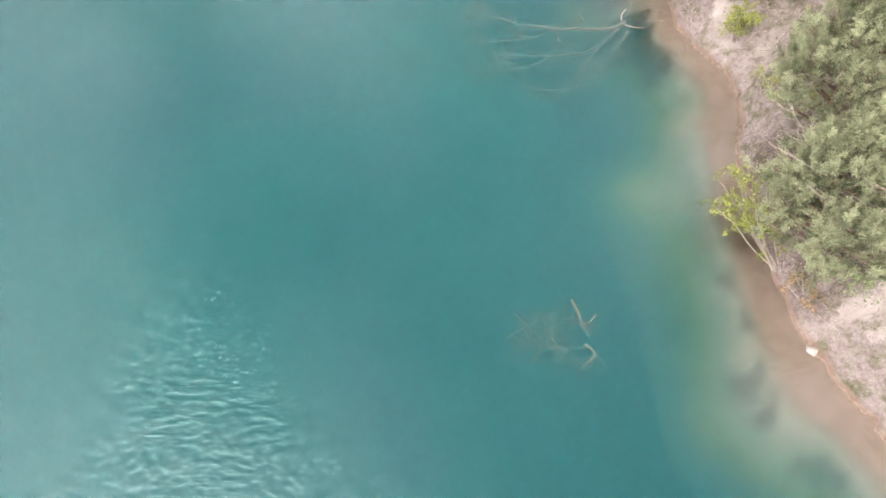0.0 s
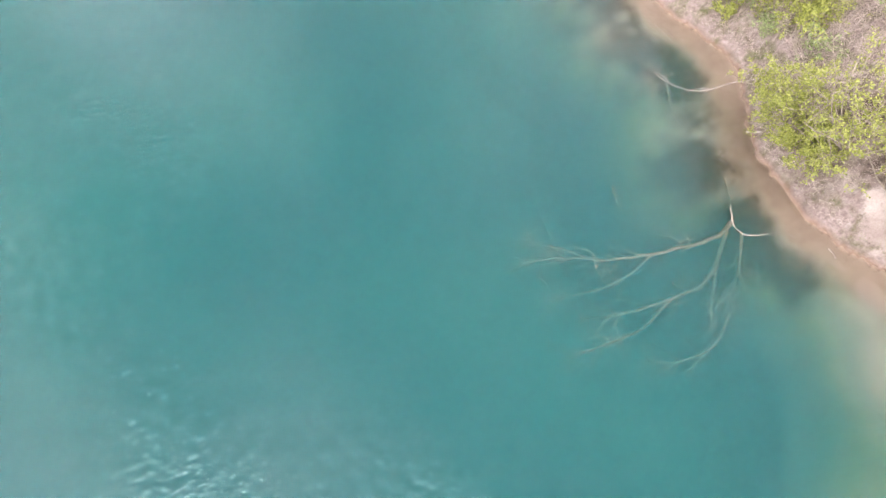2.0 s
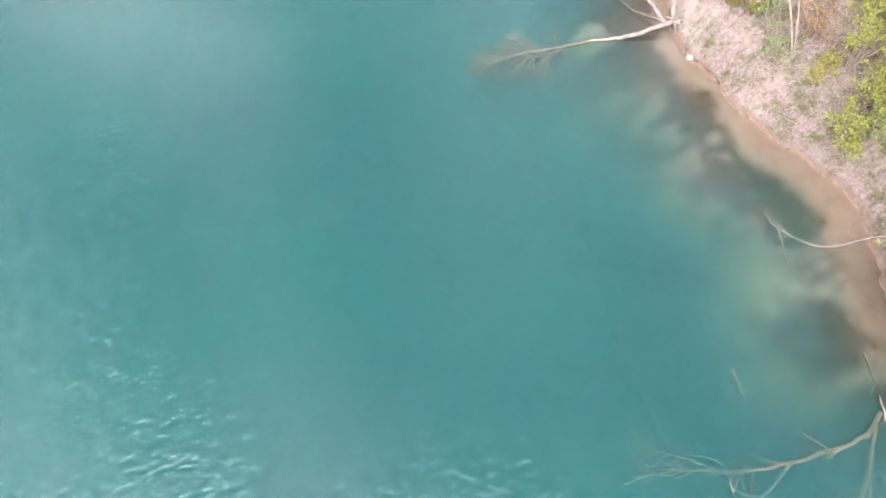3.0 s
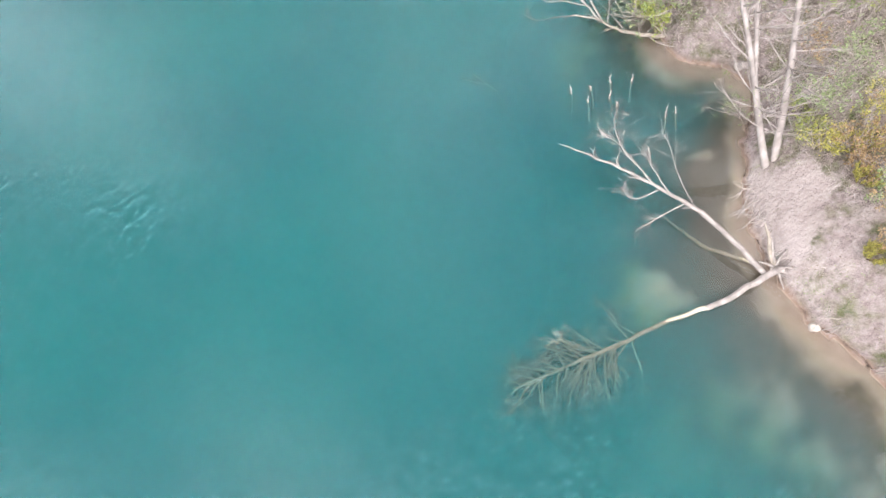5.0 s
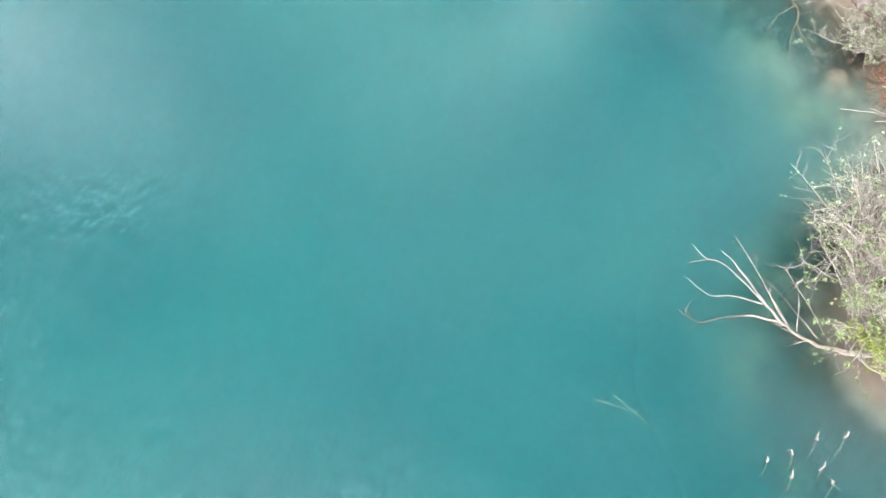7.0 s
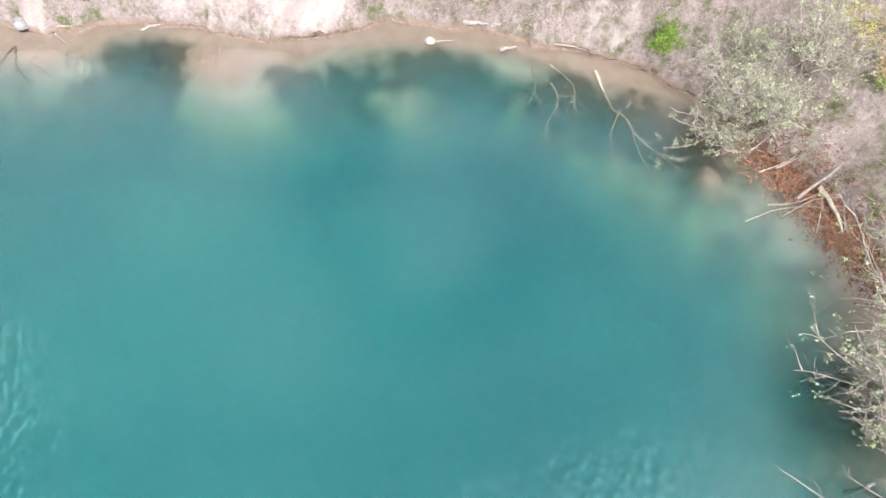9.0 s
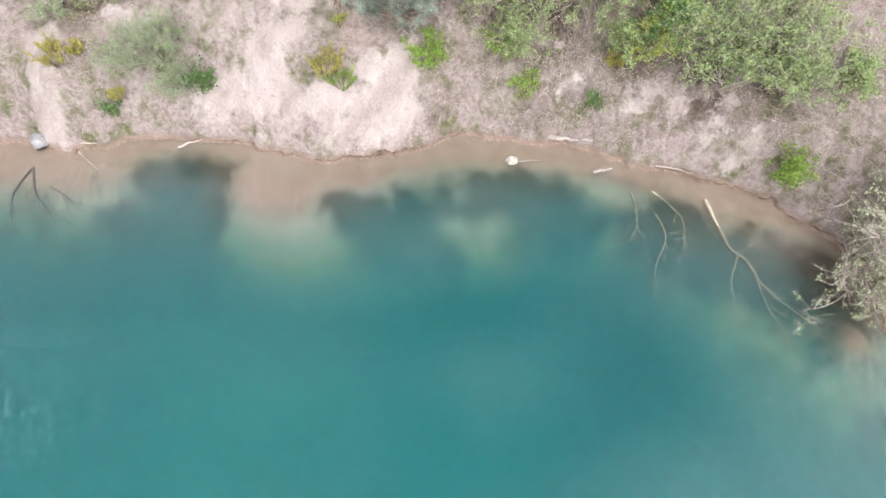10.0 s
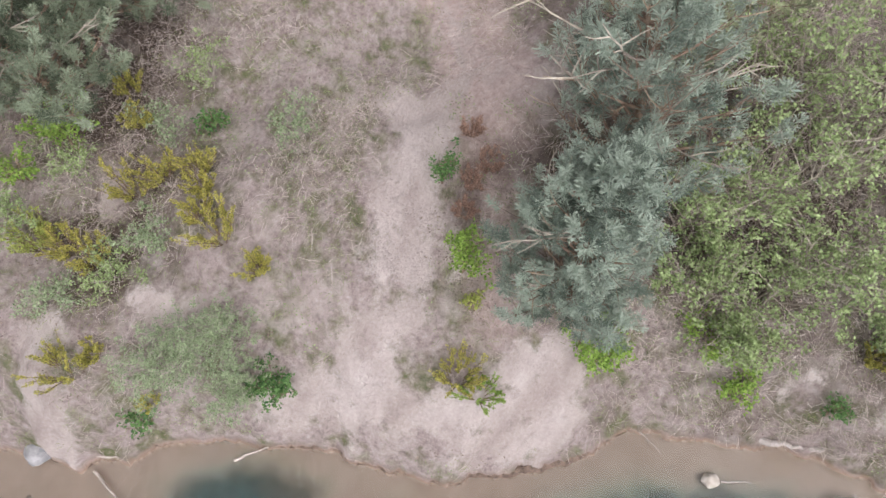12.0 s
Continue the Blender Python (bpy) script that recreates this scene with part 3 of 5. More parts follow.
def along(path, f):
    """The point and heading at the share f of a path."""
    i = min(int(f * (len(path) - 1)), len(path) - 2)
    r = f * (len(path) - 1) - i
    return path[i].lerp(path[i + 1], r), (path[i + 1] - path[i]).normalized()


def smooth_path(points, steps=4):
    """A rounded line through a few points."""
    p = [Vector(q) for q in points]
    out = []
    for i in range(len(p) - 1):
        a, b, c, d = p[max(i - 1, 0)], p[i], p[i + 1], p[min(i + 2, len(p) - 1)]
        for k in range(steps):
            t = k / steps
            out.append(0.5 * (2 * b + (c - a) * t + (2 * a - 5 * b + 4 * c - d) * t * t + (3 * b - a - 3 * c + d) * t**3))
    return out + [p[-1]]


# ---------- more materials ----------
bark_grey = plain("grey_bark", (0.16, 0.135, 0.11), (0.34, 0.295, 0.25), 9.0, 0.9, stretch=(1, 1, 0.3), depth=0.01)
bark_pale = plain("pale_bark", (0.15, 0.127, 0.117), (0.34, 0.30, 0.28), 5.0, 0.85, stretch=(1, 1, 0.4), depth=0.008)
bark_brown = plain("brown_bark", (0.09, 0.06, 0.045), (0.26, 0.18, 0.13), 10.0, 0.95, stretch=(1, 1, 0.3), depth=0.015)
bark_pine = plain("pine_bark", (0.11, 0.075, 0.055), (0.28, 0.20, 0.15), 8.0, 0.95, stretch=(1, 1, 0.4), depth=0.015)
wood_white = plain("bleached_wood", (0.17, 0.145, 0.13), (0.36, 0.325, 0.305), 7.0, 0.8, stretch=(1, 1, 1), depth=0.005)
wood_wet = plain("sodden_wood", (0.30, 0.26, 0.195), (0.54, 0.48, 0.38), 6.0, 0.8, depth=0.01)
wood_dead = plain("dry_twigs", (0.20, 0.165, 0.145), (0.42, 0.365, 0.33), 8.0, 0.9, depth=0.004)
stone_mat = plain("pale_stone", (0.25, 0.215, 0.185), (0.45, 0.41, 0.37), 7.0, 0.85, depth=0.02, per="")
stone_grey = plain("grey_stone", (0.13, 0.13, 0.135), (0.28, 0.27, 0.275), 8.0, 0.85, depth=0.02, per="")
lip_mat = plain("dark_turf_edge", (0.04, 0.028, 0.022), (0.20, 0.145, 0.115), 12.0, 0.95, depth=0.03, per="")
mould_mat = plain("dead_leaves", (0.12, 0.085, 0.065), (0.34, 0.27, 0.23), 6.0, 0.95, depth=0.01)
litter_mat = plain("russet_litter", (0.10, 0.045, 0.025), (0.30, 0.16, 0.10), 6.0, 0.95, depth=0.01)
dry_blade = leaf_material("dry_grass_blade", (0.25, 0.198, 0.175), (0.50, 0.43, 0.395), 0.25)
green_blade = leaf_material("fresh_grass_blade", (0.10, 0.125, 0.05), (0.26, 0.295, 0.135), 0.3)
leaf_lime = leaf_material("lime_leaf", (0.18, 0.215, 0.045), (0.36, 0.395, 0.115), 0.4)
leaf_fresh = leaf_material("fresh_leaf", (0.10, 0.18, 0.03), (0.25, 0.365, 0.08), 0.4)
leaf_dark = leaf_material("deep_green_leaf", (0.035, 0.09, 0.03), (0.11, 0.20, 0.065), 0.3)
leaf_olive = leaf_material("olive_leaf", (0.14, 0.185, 0.075), (0.30, 0.375, 0.175), 0.35)
leaf_mid = leaf_material("mid_green_leaf", (0.12, 0.17, 0.065), (0.30, 0.37, 0.18), 0.35)
leaf_silver = leaf_material("silvery_leaf", (0.17, 0.20, 0.115), (0.37, 0.405, 0.265), 0.3)
leaf_osier = leaf_material("osier_leaf", (0.12, 0.16, 0.085), (0.285, 0.345, 0.205), 0.3)
leaf_gold = leaf_material("golden_broom", (0.15, 0.155, 0.045), (0.42, 0.385, 0.10), 0.3)
leaf_rust = leaf_material("rusty_twig_leaf", (0.17, 0.105, 0.06), (0.40, 0.28, 0.15), 0.3)
leaf_heath = leaf_material("heather_sprig", (0.15, 0.09, 0.07), (0.34, 0.22, 0.17), 0.2)
needle_blue = leaf_material("blue_green_needle", (0.085, 0.11, 0.088), (0.265, 0.31, 0.255), 0.2)
needle_dull = leaf_material("dull_green_needle", (0.075, 0.095, 0.062), (0.215, 0.25, 0.175), 0.2)
needle_olive = leaf_material("olive_needle", (0.10, 0.115, 0.065), (0.31, 0.335, 0.205), 0.2)


# ---------- kinds of plants ----------
def shrub(name, label, category, x, y, height, spread, leaves, size, leaf_mat, bark_mat, seed, stems=8, lean=(0, 0), bare=0.3, group="", thick=0.022, clump=0.10, fine=5):
    """A many-stemmed bush: stems that fan out, twigs on them, and leaves in small clumps on the twigs."""
    rnd = random.Random(seed)
    z = floor_at(x, y) - 0.05
    ob = thing(name, label, category, group, (x, y, z))
    tips, boughs = [], []
    for k in range(stems):
        wood = Geo()
        a = rnd.uniform(0, 2 * math.pi)
        out = rnd.uniform(0.15, 1.0)
        way = Vector((math.cos(a) * out * spread + lean[0], math.sin(a) * out * spread + lean[1], height * rnd.uniform(0.75, 1.05)))
        path = wander((rnd.uniform(-0.1, 0.1), rnd.uniform(-0.1, 0.1), 0), way, way.length, 7, rnd, 0.14, 0.02)
        wood.tube(path, taper(thick * rnd.uniform(0.7, 1.2), thick * 0.2, 8), 5)
        for _ in range(fine):
            p, d = along(path, rnd.uniform(0.3, 0.98))
            side = (d * 0.6 + unit(rnd, 0.6) * 0.9).normalized()
            twig = wander(p, side, rnd.uniform(0.25, 0.55) * (height + spread) * 0.5, 5, rnd, 0.22, 0.04)
            wood.tube(twig, taper(thick * 0.38, thick * 0.1, 6), 4)
            tips.append((twig, k))
            for _ in range(2):
                q, e = along(twig, rnd.uniform(0.3, 0.95))
                spray = wander(q, e + unit(rnd) * 0.9, rnd.uniform(0.12, 0.3) * height, 3, rnd, 0.25, 0.03)
                wood.tube(spray, taper(thick * 0.2, thick * 0.07, 4), 3)
                tips.append((spray, k))
        boughs.append((part("branch", wood, bark_mat, ob), Geo()))
    shown = [t for t in tips if rnd.random() > bare] or tips
    for _ in range(max(1, leaves // 5)):
        twig, k = rnd.choice(shown)
        p, d = along(twig, min(1, rnd.betavariate(2.2, 1.0)))
        p = p + unit(rnd) * clump * rnd.random()
        for _ in range(5):
            q = p + unit(rnd) * size * 0.9
            boughs[k][1].leaf(q, unit(rnd, 0.6) + d * 0.6, unit(rnd, 0.4) + Vector((0, 0, 1.3)), size * rnd.uniform(0.7, 1.25), size * rnd.uniform(0.5, 0.7))
    for bough, leaves_on in boughs:
        if leaves_on.v:
            part("foliage", leaves_on, leaf_mat, bough)
    return ob


def pine(label, x, y, height, spread, needle_mat, seed, bottom=0.25, lean=(0, 0), tufts=1500, dead=8, whorls=11, group="", dense=110):
    """A young pine: whorls of boughs with bottle-brush shoots, and some dead boughs."""
    rnd = random.Random(seed)
    z = floor_at(x, y) - 0.05
    ob = thing("pine_tree", label, "pine tree", group, (x, y, z))
    trunk, crown = Geo(), Geo()
    stem = wander((0, 0, 0), (lean[0], lean[1], height), height, 12, rnd, 0.04, 0.02)
    r0 = 0.018 * height + 0.02
    trunk.tube(stem, taper(r0, 0.012, 13), 8)
    shoots = [(stem[-1], (stem[-1] - stem[-2]).normalized())]
    for w in range(whorls):
        f = bottom + (0.97 - bottom) * w / (whorls - 1)
        p, d = along(stem, f)
        reach = spread * (1 - f**1.6) ** 0.7 + 0.12
        first = rnd.uniform(0, 6.28)
        for k in range(6):
            a = first + 6.283 * k / 6 + rnd.uniform(-0.3, 0.3)
            way = Vector((math.cos(a), math.sin(a), 0.15 + 0.7 * f))
            size = reach * rnd.uniform(0.75, 1.1)
            boughs = Geo()
            bough = wander(p, way, size, 6, rnd, 0.12, 0.11)
            boughs.tube(bough, taper(0.012 + 0.012 * size, 0.004, 7), 5)
            shoots.append((bough[-1], (bough[-1] - bough[-2]).normalized()))
            for _ in range(int(3 + size * 7)):
                q, e = along(bough, rnd.uniform(0.25, 0.97))
                twig = wander(q, e * 0.8 + unit(rnd, 0.5) * 0.9, rnd.uniform(0.18, 0.45) * min(size, 1.4), 4, rnd, 0.16, 0.18)
                boughs.tube(twig, taper(0.007, 0.003, 5), 3)
                shoots.append((twig[-1], (twig[-1] - twig[-2]).normalized()))
                shoots.append((twig[-2], (twig[-1] - twig[-3] + unit(rnd) * 0.25).normalized()))
                if rnd.random() < 0.6:
                    shoots.append((twig[-3], (twig[-2] - twig[-3] + unit(rnd) * 0.4).normalized()))
            part("branch", boughs, bark_pine, ob)
    for _ in range(dead):
        p, d = along(stem, rnd.uniform(0.25, 0.8))
        a = rnd.uniform(0, 6.28)
        boughs = Geo()
        limb = wander(p, (math.cos(a), math.sin(a), 0.35), spread * rnd.uniform(0.7, 1.05), 6, rnd, 0.2, 0.03)
        boughs.tube(limb, taper(0.016, 0.005, 7), 5)
        for _ in range(5):
            q, e = along(limb, rnd.uniform(0.35, 0.95))
            boughs.tube(wander(q, e + unit(rnd) * 0.9, spread * rnd.uniform(0.15, 0.35), 3, rnd, 0.25, 0.05), taper(0.008, 0.003, 4), 3)
        part("branch", boughs, bark_grey, ob, "bare grey dead bough")
    rnd.shuffle(shoots)
    for p, d in shoots[:tufts]:
        d = (d + Vector((0, 0, 0.45))).normalized()
        roots = len(crown.v)
        size = rnd.uniform(0.75, 1.2)
        across = d.orthogonal() * 0.004
        crown.v += [p - d * 0.12 * size, p - d * 0.06 * size + across, p - across, p + d * 0.06 * size, p + d * 0.11 * size + across]
        crown.f += [(roots, roots + 1, roots + 2), (roots + 1, roots + 2, roots + 3), (roots + 2, roots + 3, roots + 4)]
        for k in range(dense):
            way = (unit(rnd) + d * 0.8).normalized()
            tip = crown.v[roots + k % 5] + way * rnd.uniform(0.07, 0.11) * size
            side = way.orthogonal().normalized() * 0.0048
            side = Matrix.Rotation(rnd.uniform(0, 3.14), 3, way) @ side
            crown.v += [tip - side, tip + side]
            crown.f.append((roots + k % 5, len(crown.v) - 2, len(crown.v) - 1))
    part("trunk", trunk, bark_pine, ob, smooth=True)
    part("crown", crown, needle_mat, ob)
    return ob


def broom(label, x, y, size, seed, mat, group="golden broom bushes", stems=26, name="broom_bush"):
    """A broom or gorse bush: upright switches closely set with small leaves and flowers."""
    rnd = random.Random(seed)
    ob = thing(name, label, "bush", group, (x, y, floor_at(x, y) - 0.03))
    crown = Geo()
    for _ in range(stems):
        wood = Geo()
        a, out = rnd.uniform(0, 6.283), rnd.random() ** 0.6
        way = Vector((math.cos(a) * out * 0.95, math.sin(a) * out * 0.95, 1.0))
        path = wander((0.12 * size * math.cos(a), 0.12 * size * math.sin(a), 0), way, size * rnd.uniform(0.6, 1.1), 6, rnd, 0.12, 0.05)
        wood.tube(path, taper(0.009, 0.003, 7), 3)
        twigs = [path] + [wander(*along(path, rnd.uniform(0.3, 0.8)), size * rnd.uniform(0.2, 0.4), 4, rnd, 0.3, 0.12) for _ in range(2)]
        for t in twigs[1:]:
            wood.tube(t, taper(0.005, 0.002, 5), 3)
        for t in twigs:
            for _ in range(34):
                p, d = along(t, rnd.uniform(0.3, 1.0))
                crown.leaf(p + unit(rnd) * 0.015, d + unit(rnd) * 0.8, unit(rnd) + Vector((0, 0, 1)), rnd.uniform(0.02, 0.042), rnd.uniform(0.011, 0.018))
        part("branch", wood, bark_brown, ob)
    part("crown", crown, mat, ob)
    return ob


def limb_set(ob, limbs, mat, rnd, twigs=0, name="branch", size=0.4, slim=0.28):
    """Branches of a dead tree, each through a few points, with a few fine twigs."""
    for points, thick in limbs:
        g = Geo()
        path = smooth_path(points)
        path = [p + unit(rnd) * (thick * 0.28 + 0.005) if 0 < i < len(path) - 1 else p for i, p in enumerate(path)]
        g.tube(path, taper(thick, max(thick * slim, 0.004), len(path)), 8)
        for _ in range(twigs):
            p, d = along(path, rnd.uniform(0.3, 0.98))
            twig = wander(p, d + unit(rnd, 0.5) * 0.8, size * rnd.uniform(0.25, 1.0), 6, rnd, 0.36)
            g.tube(twig, taper(thick * 0.24, 0.003, 7), 4)
            for _ in range(2 if size > 0.4 else 0):
                q, e = along(twig, rnd.uniform(0.2, 0.9))
                g.tube(wander(q, e + unit(rnd, 0.5) * 0.8, size * rnd.uniform(0.15, 0.45), 4, rnd, 0.36), taper(thick * 0.13, 0.0025, 5), 3)
        part(name, g, mat, ob, smooth=False)


def boulder(name, label, x, y, z, size, mat, seed, flat=0.7):
    """A rounded, chipped stone."""
    rnd = random.Random(seed)
    bm = bmesh.new()
    bmesh.ops.create_icosphere(bm, subdivisions=3, radius=1)
    off = Vector((rnd.uniform(0, 50), rnd.uniform(0, 50), 0))
    for v in bm.verts:
        n = noise.noise(v.co * 1.3 + off) * 0.35 + noise.noise(v.co * 3.5 + off) * 0.12
        v.co = v.co * (1 + n)
        v.co = Vector((v.co.x * size[0], v.co.y * size[1], v.co.z * size[2] * flat))
    me = bpy.data.meshes.new(name)
    bm.to_mesh(me)
    bm.free()
    me.polygons.foreach_set("use_smooth", np.ones(len(me.polygons), bool))
    me.materials.append(mat)
    ob = tagged(new(name, me), label, "stone")
    ob.location, ob.rotation_euler = (x, y, z), (0, 0, rnd.uniform(0, 6))
    return ob


def stick(label, points, thick, mat, seed, name="driftwood_branch", category="branch", group="", twigs=3, size=0.35):
    rnd = random.Random(seed)
    ob = thing(name, label, category, group, points[0])
    base = Vector(points[0])
    limb_set(ob, [([Vector(p) - base for p in points], thick)], mat, rnd, twigs, "stem", size)
    return ob


# ---------- the ragged turf edge along the water ----------
def turf_edge():
    """A thin, broken lip of dark earth along the foot of the bank."""
    g = Geo()
    line = SHORE[(SHORE[:, 1] > -6) & (SHORE[:, 1] < 60) & (SHORE[:, 0] > 5)]
    gaps = np.hypot(*np.diff(line, axis=0).T)
    if gaps.max() > 1.5:
        cut = int(np.argmax(gaps)) + 1
        line = np.concatenate([line[cut:], line[:cut]])
    run = np.concatenate([[0], np.cumsum(np.hypot(*np.diff(line, axis=0).T))])
    u = np.arange(0, run[-1], 0.055)
    pts = np.stack([np.interp(u, run, line[:, 0]), np.interp(u, run, line[:, 1])], 1)
    way = np.gradient(pts, axis=0)
    way /= np.linalg.norm(way, axis=1)[:, None]
    side = np.stack([way[:, 1], -way[:, 0]], 1)
    # slide each point across the shore until it lies on the water's ragged edge
    for _ in range(3):
        pts = pts - side * inland(pts[:, 0], pts[:, 1])[:, None] * 0.8
    bulk = fractal(u, u * 0, 1.6, 131, 3)
    fine = fractal(u, u * 0 + 9, 0.22, 135, 2)
    rows = []
    for p, q, big, small in zip(pts, side, bulk, fine):
        size = max(0.12, 0.62 + 0.55 * big + 0.3 * small)
        p = p + q * (0.02 + 0.03 * small)
        w, over, h = 0.035 * size, 0.045 * size, 0.095 * size - 0.025
        ring = [(0.01, -0.06), (-over * 0.3, h * 0.35), (-over, h * 0.85), (w * 0.5, h + 0.02 * small), (w + 0.04, h * 0.55), (w + 0.05, -0.1)]
        rows.append([Vector((p[0] + q[0] * o, p[1] + q[1] * o, z)) for o, z in ring])
    for r in rows:
        g.v += r
    m = 6
    for i in range(len(rows) - 1):
        if bulk[i] > -0.45 and np.hypot(*(pts[i + 1] - pts[i])) < 0.5:
            for k in range(m):
                a, b = i * m + k, i * m + (k + 1) % m
                g.f.append((a, b, b + m, a + m))
    ob = new("bank_edge", g.mesh("bank_edge", lip_mat))
    return tagged(ob, "dark undercut turf edge above the waterline", "bank edge", kind="structure")


turf_edge()

# ---------- trees and bushes ----------
# southern shore
pine("olive-needled pine with bare dead boughs above the sandy bank", 8.2, 6.35, 3.7, 1.9, needle_olive, 11, 0.07, (-1.0, 0.3), 1600, 20)
pine("olive-needled pine with bare dead boughs above the sandy bank", 8.75, 8.9, 3.8, 2.0, needle_olive, 12, 0.2, (-0.8, 0.1), 1400, 14)
pine("olive-needled pine standing back from the shore", 10.8, 6.6, 4.4, 2.0, needle_olive, 13, 0.2, (-0.3, 0.0), 800, 8)
shrub("sapling", "yellow-green sapling leaning out over the shallow water", "sapling", 7.75, 6.25, 1.15, 1.0, 2300, 0.065, leaf_lime, bark_grey, 21, 11, (-1.2, 1.5), 0.25)
shrub("willow_bush", "small lime-green willow bush at the bank's edge", "bush", 8.35, 13.35, 0.9, 0.6, 1600, 0.06, leaf_lime, bark_grey, 23, 8, (-0.3, 0.1), 0.15, "lime-green willow bushes")
shrub("sapling", "yellow-green sapling on the bank below the pines", "sapling", 8.5, 11.2, 0.6, 0.4, 500, 0.055, leaf_lime, bark_grey, 24, 6, (-0.1, 0.1), 0.1)
shrub("sapling", "yellow-green sapling on the bank below the pines", "sapling", 8.7, 9.9, 0.9, 0.5, 900, 0.06, leaf_lime, bark_grey, 22, 6, (-0.2, 0.2), 0.1)
for k, (x, y, h, w, lx, ly) in enumerate([(7.9, 15.4, 2.6, 1.4, -0.9, 0.1), (8.2, 14.4, 2.1, 1.2, -0.8, -0.3), (7.8, 16.5, 1.7, 1.2, -1.2, 0.2), (9.2, 15.2, 2.4, 1.4, -0.4, 0.0), (7.9, 17.4, 1.0, 0.9, -0.9, 0.0), (9.4, 13.9, 1.8, 1.1, -0.3, 0.0), (7.5, 16.2, 0.8, 0.9, -0.5, 0.0), (7.7, 15.6, 1.0, 0.9, -0.6, 0.1)]):
    shrub("willow_bush", "lime-green leafy willow bush hanging over the shore", "bush", x, y, h, w, 3300, 0.055, leaf_lime, bark_grey, 30 + k, 13, (lx, ly), 0.42, "lime-green willow bushes")
for k, (x, y, h, w) in enumerate([(8.3, 20.5, 1.1, 0.8), (8.7, 21.2, 1.3, 0.8), (9.0, 20.6, 1.7, 0.8), (9.9, 20.4, 1.5, 0.9), (8.9, 22.1, 1.5, 0.8), (9.6, 22.8, 1.6, 0.9), (8.9, 18.9, 1.0, 0.7)]):
    shrub("willow_bush", "lime-green leafy willow bush on the bank", "bush", x, y, h, w, 2200, 0.07, leaf_lime, bark_grey, 40 + k, 8, (-0.1, 0), 0.15, "lime-green willow bushes")
for k, (x, y, h, w) in enumerate([(8.6, 20.6, 0.6, 0.5), (8.8, 18.2, 0.7, 0.6), (8.2, 24.2, 0.6, 0.5), (7.9, 23.3, 0.6, 0.5), (9.2, 24.0, 0.8, 0.7), (9.8, 18.0, 1.0, 0.9), (10.4, 17.0, 1.2, 0.9)]):
    shrub("low_bush", "low olive bush with thin twigs on the bank", "bush", x, y, h, w, 700, 0.055, leaf_olive, wood_dead, 50 + k, 8, (0, 0), 0.3, "low olive bushes", 0.012)
for k, (x, y, h, w, mat) in enumerate([(8.3, 5.75, 0.8, 0.6, leaf_olive), (8.0, 5.4, 0.4, 0.4, leaf_rust), (8.6, 5.2, 0.6, 0.5, leaf_olive)]):
    shrub("low_bush", "low grey-twigged bush under the pine", "bush", x, y, h, w, 500, 0.05, mat, wood_dead, 230 + k, 10, (-0.2, 0), 0.3, "low olive bushes", 0.012)
for k, (x, y, h, w, mat) in enumerate([(9.2, 20.2, 0.7, 0.6, leaf_gold), (8.6, 19.5, 0.5, 0.5, leaf_olive), (9.4, 19.2, 0.9, 0.7, leaf_lime), (10.1, 20.8, 1.1, 0.8, leaf_lime), (8.3, 22.4, 0.5, 0.45, leaf_gold),
                                      (8.5, 24.9, 0.5, 0.5, leaf_gold), (9.3, 25.3, 0.6, 0.6, leaf_rust), (8.6, 23.4, 0.6, 0.6, leaf_rust), (9.8, 23.9, 1.0, 0.8, leaf_lime), (10.3, 22.2, 1.2, 0.9, leaf_olive)]):
    shrub("low_bush", "low yellow-green bush among dead grass on the bank", "bush", x, y, h, w, 1100, 0.05, mat, wood_dead, 240 + k, 10, (-0.1, 0), 0.2, "low olive bushes", 0.011)
for k, (x, y, s) in enumerate([(9.2, 27.05, 0.55), (9.5, 26.8, 0.5), (8.75, 26.3, 0.45), (7.75, 25.2, 0.4), (8.0, 24.6, 0.4)]):
    broom("golden-flowered broom bush behind the sandy spit", x, y, s, 260 + k, leaf_gold)
for k, (x, y, h, w, mat) in enumerate([(9.1, 27.9, 0.5, 0.5, leaf_lime), (9.6, 28.0, 0.7, 0.6, leaf_olive), (9.9, 27.3, 0.6, 0.6, leaf_gold), (10.3, 28.2, 0.8, 0.7, leaf_olive), (10.5, 29.0, 0.9, 0.8, leaf_rust),
                                      (8.9, 26.6, 0.5, 0.5, leaf_rust), (9.6, 26.0, 0.6, 0.6, leaf_olive), (8.5, 25.5, 0.5, 0.5, leaf_rust), (11.3, 29.6, 1.2, 0.9, leaf_fresh), (11.5, 28.3, 1.2, 0.9, leaf_lime), (9.2, 25.0, 0.6, 0.6, leaf_gold)]):
    shrub("low_bush", "low rusty and olive bush with thin twigs", "bush", x, y, h, w, 900, 0.045, mat, wood_dead, 270 + k, 11, (0, 0), 0.25, "low rusty bushes", 0.010)
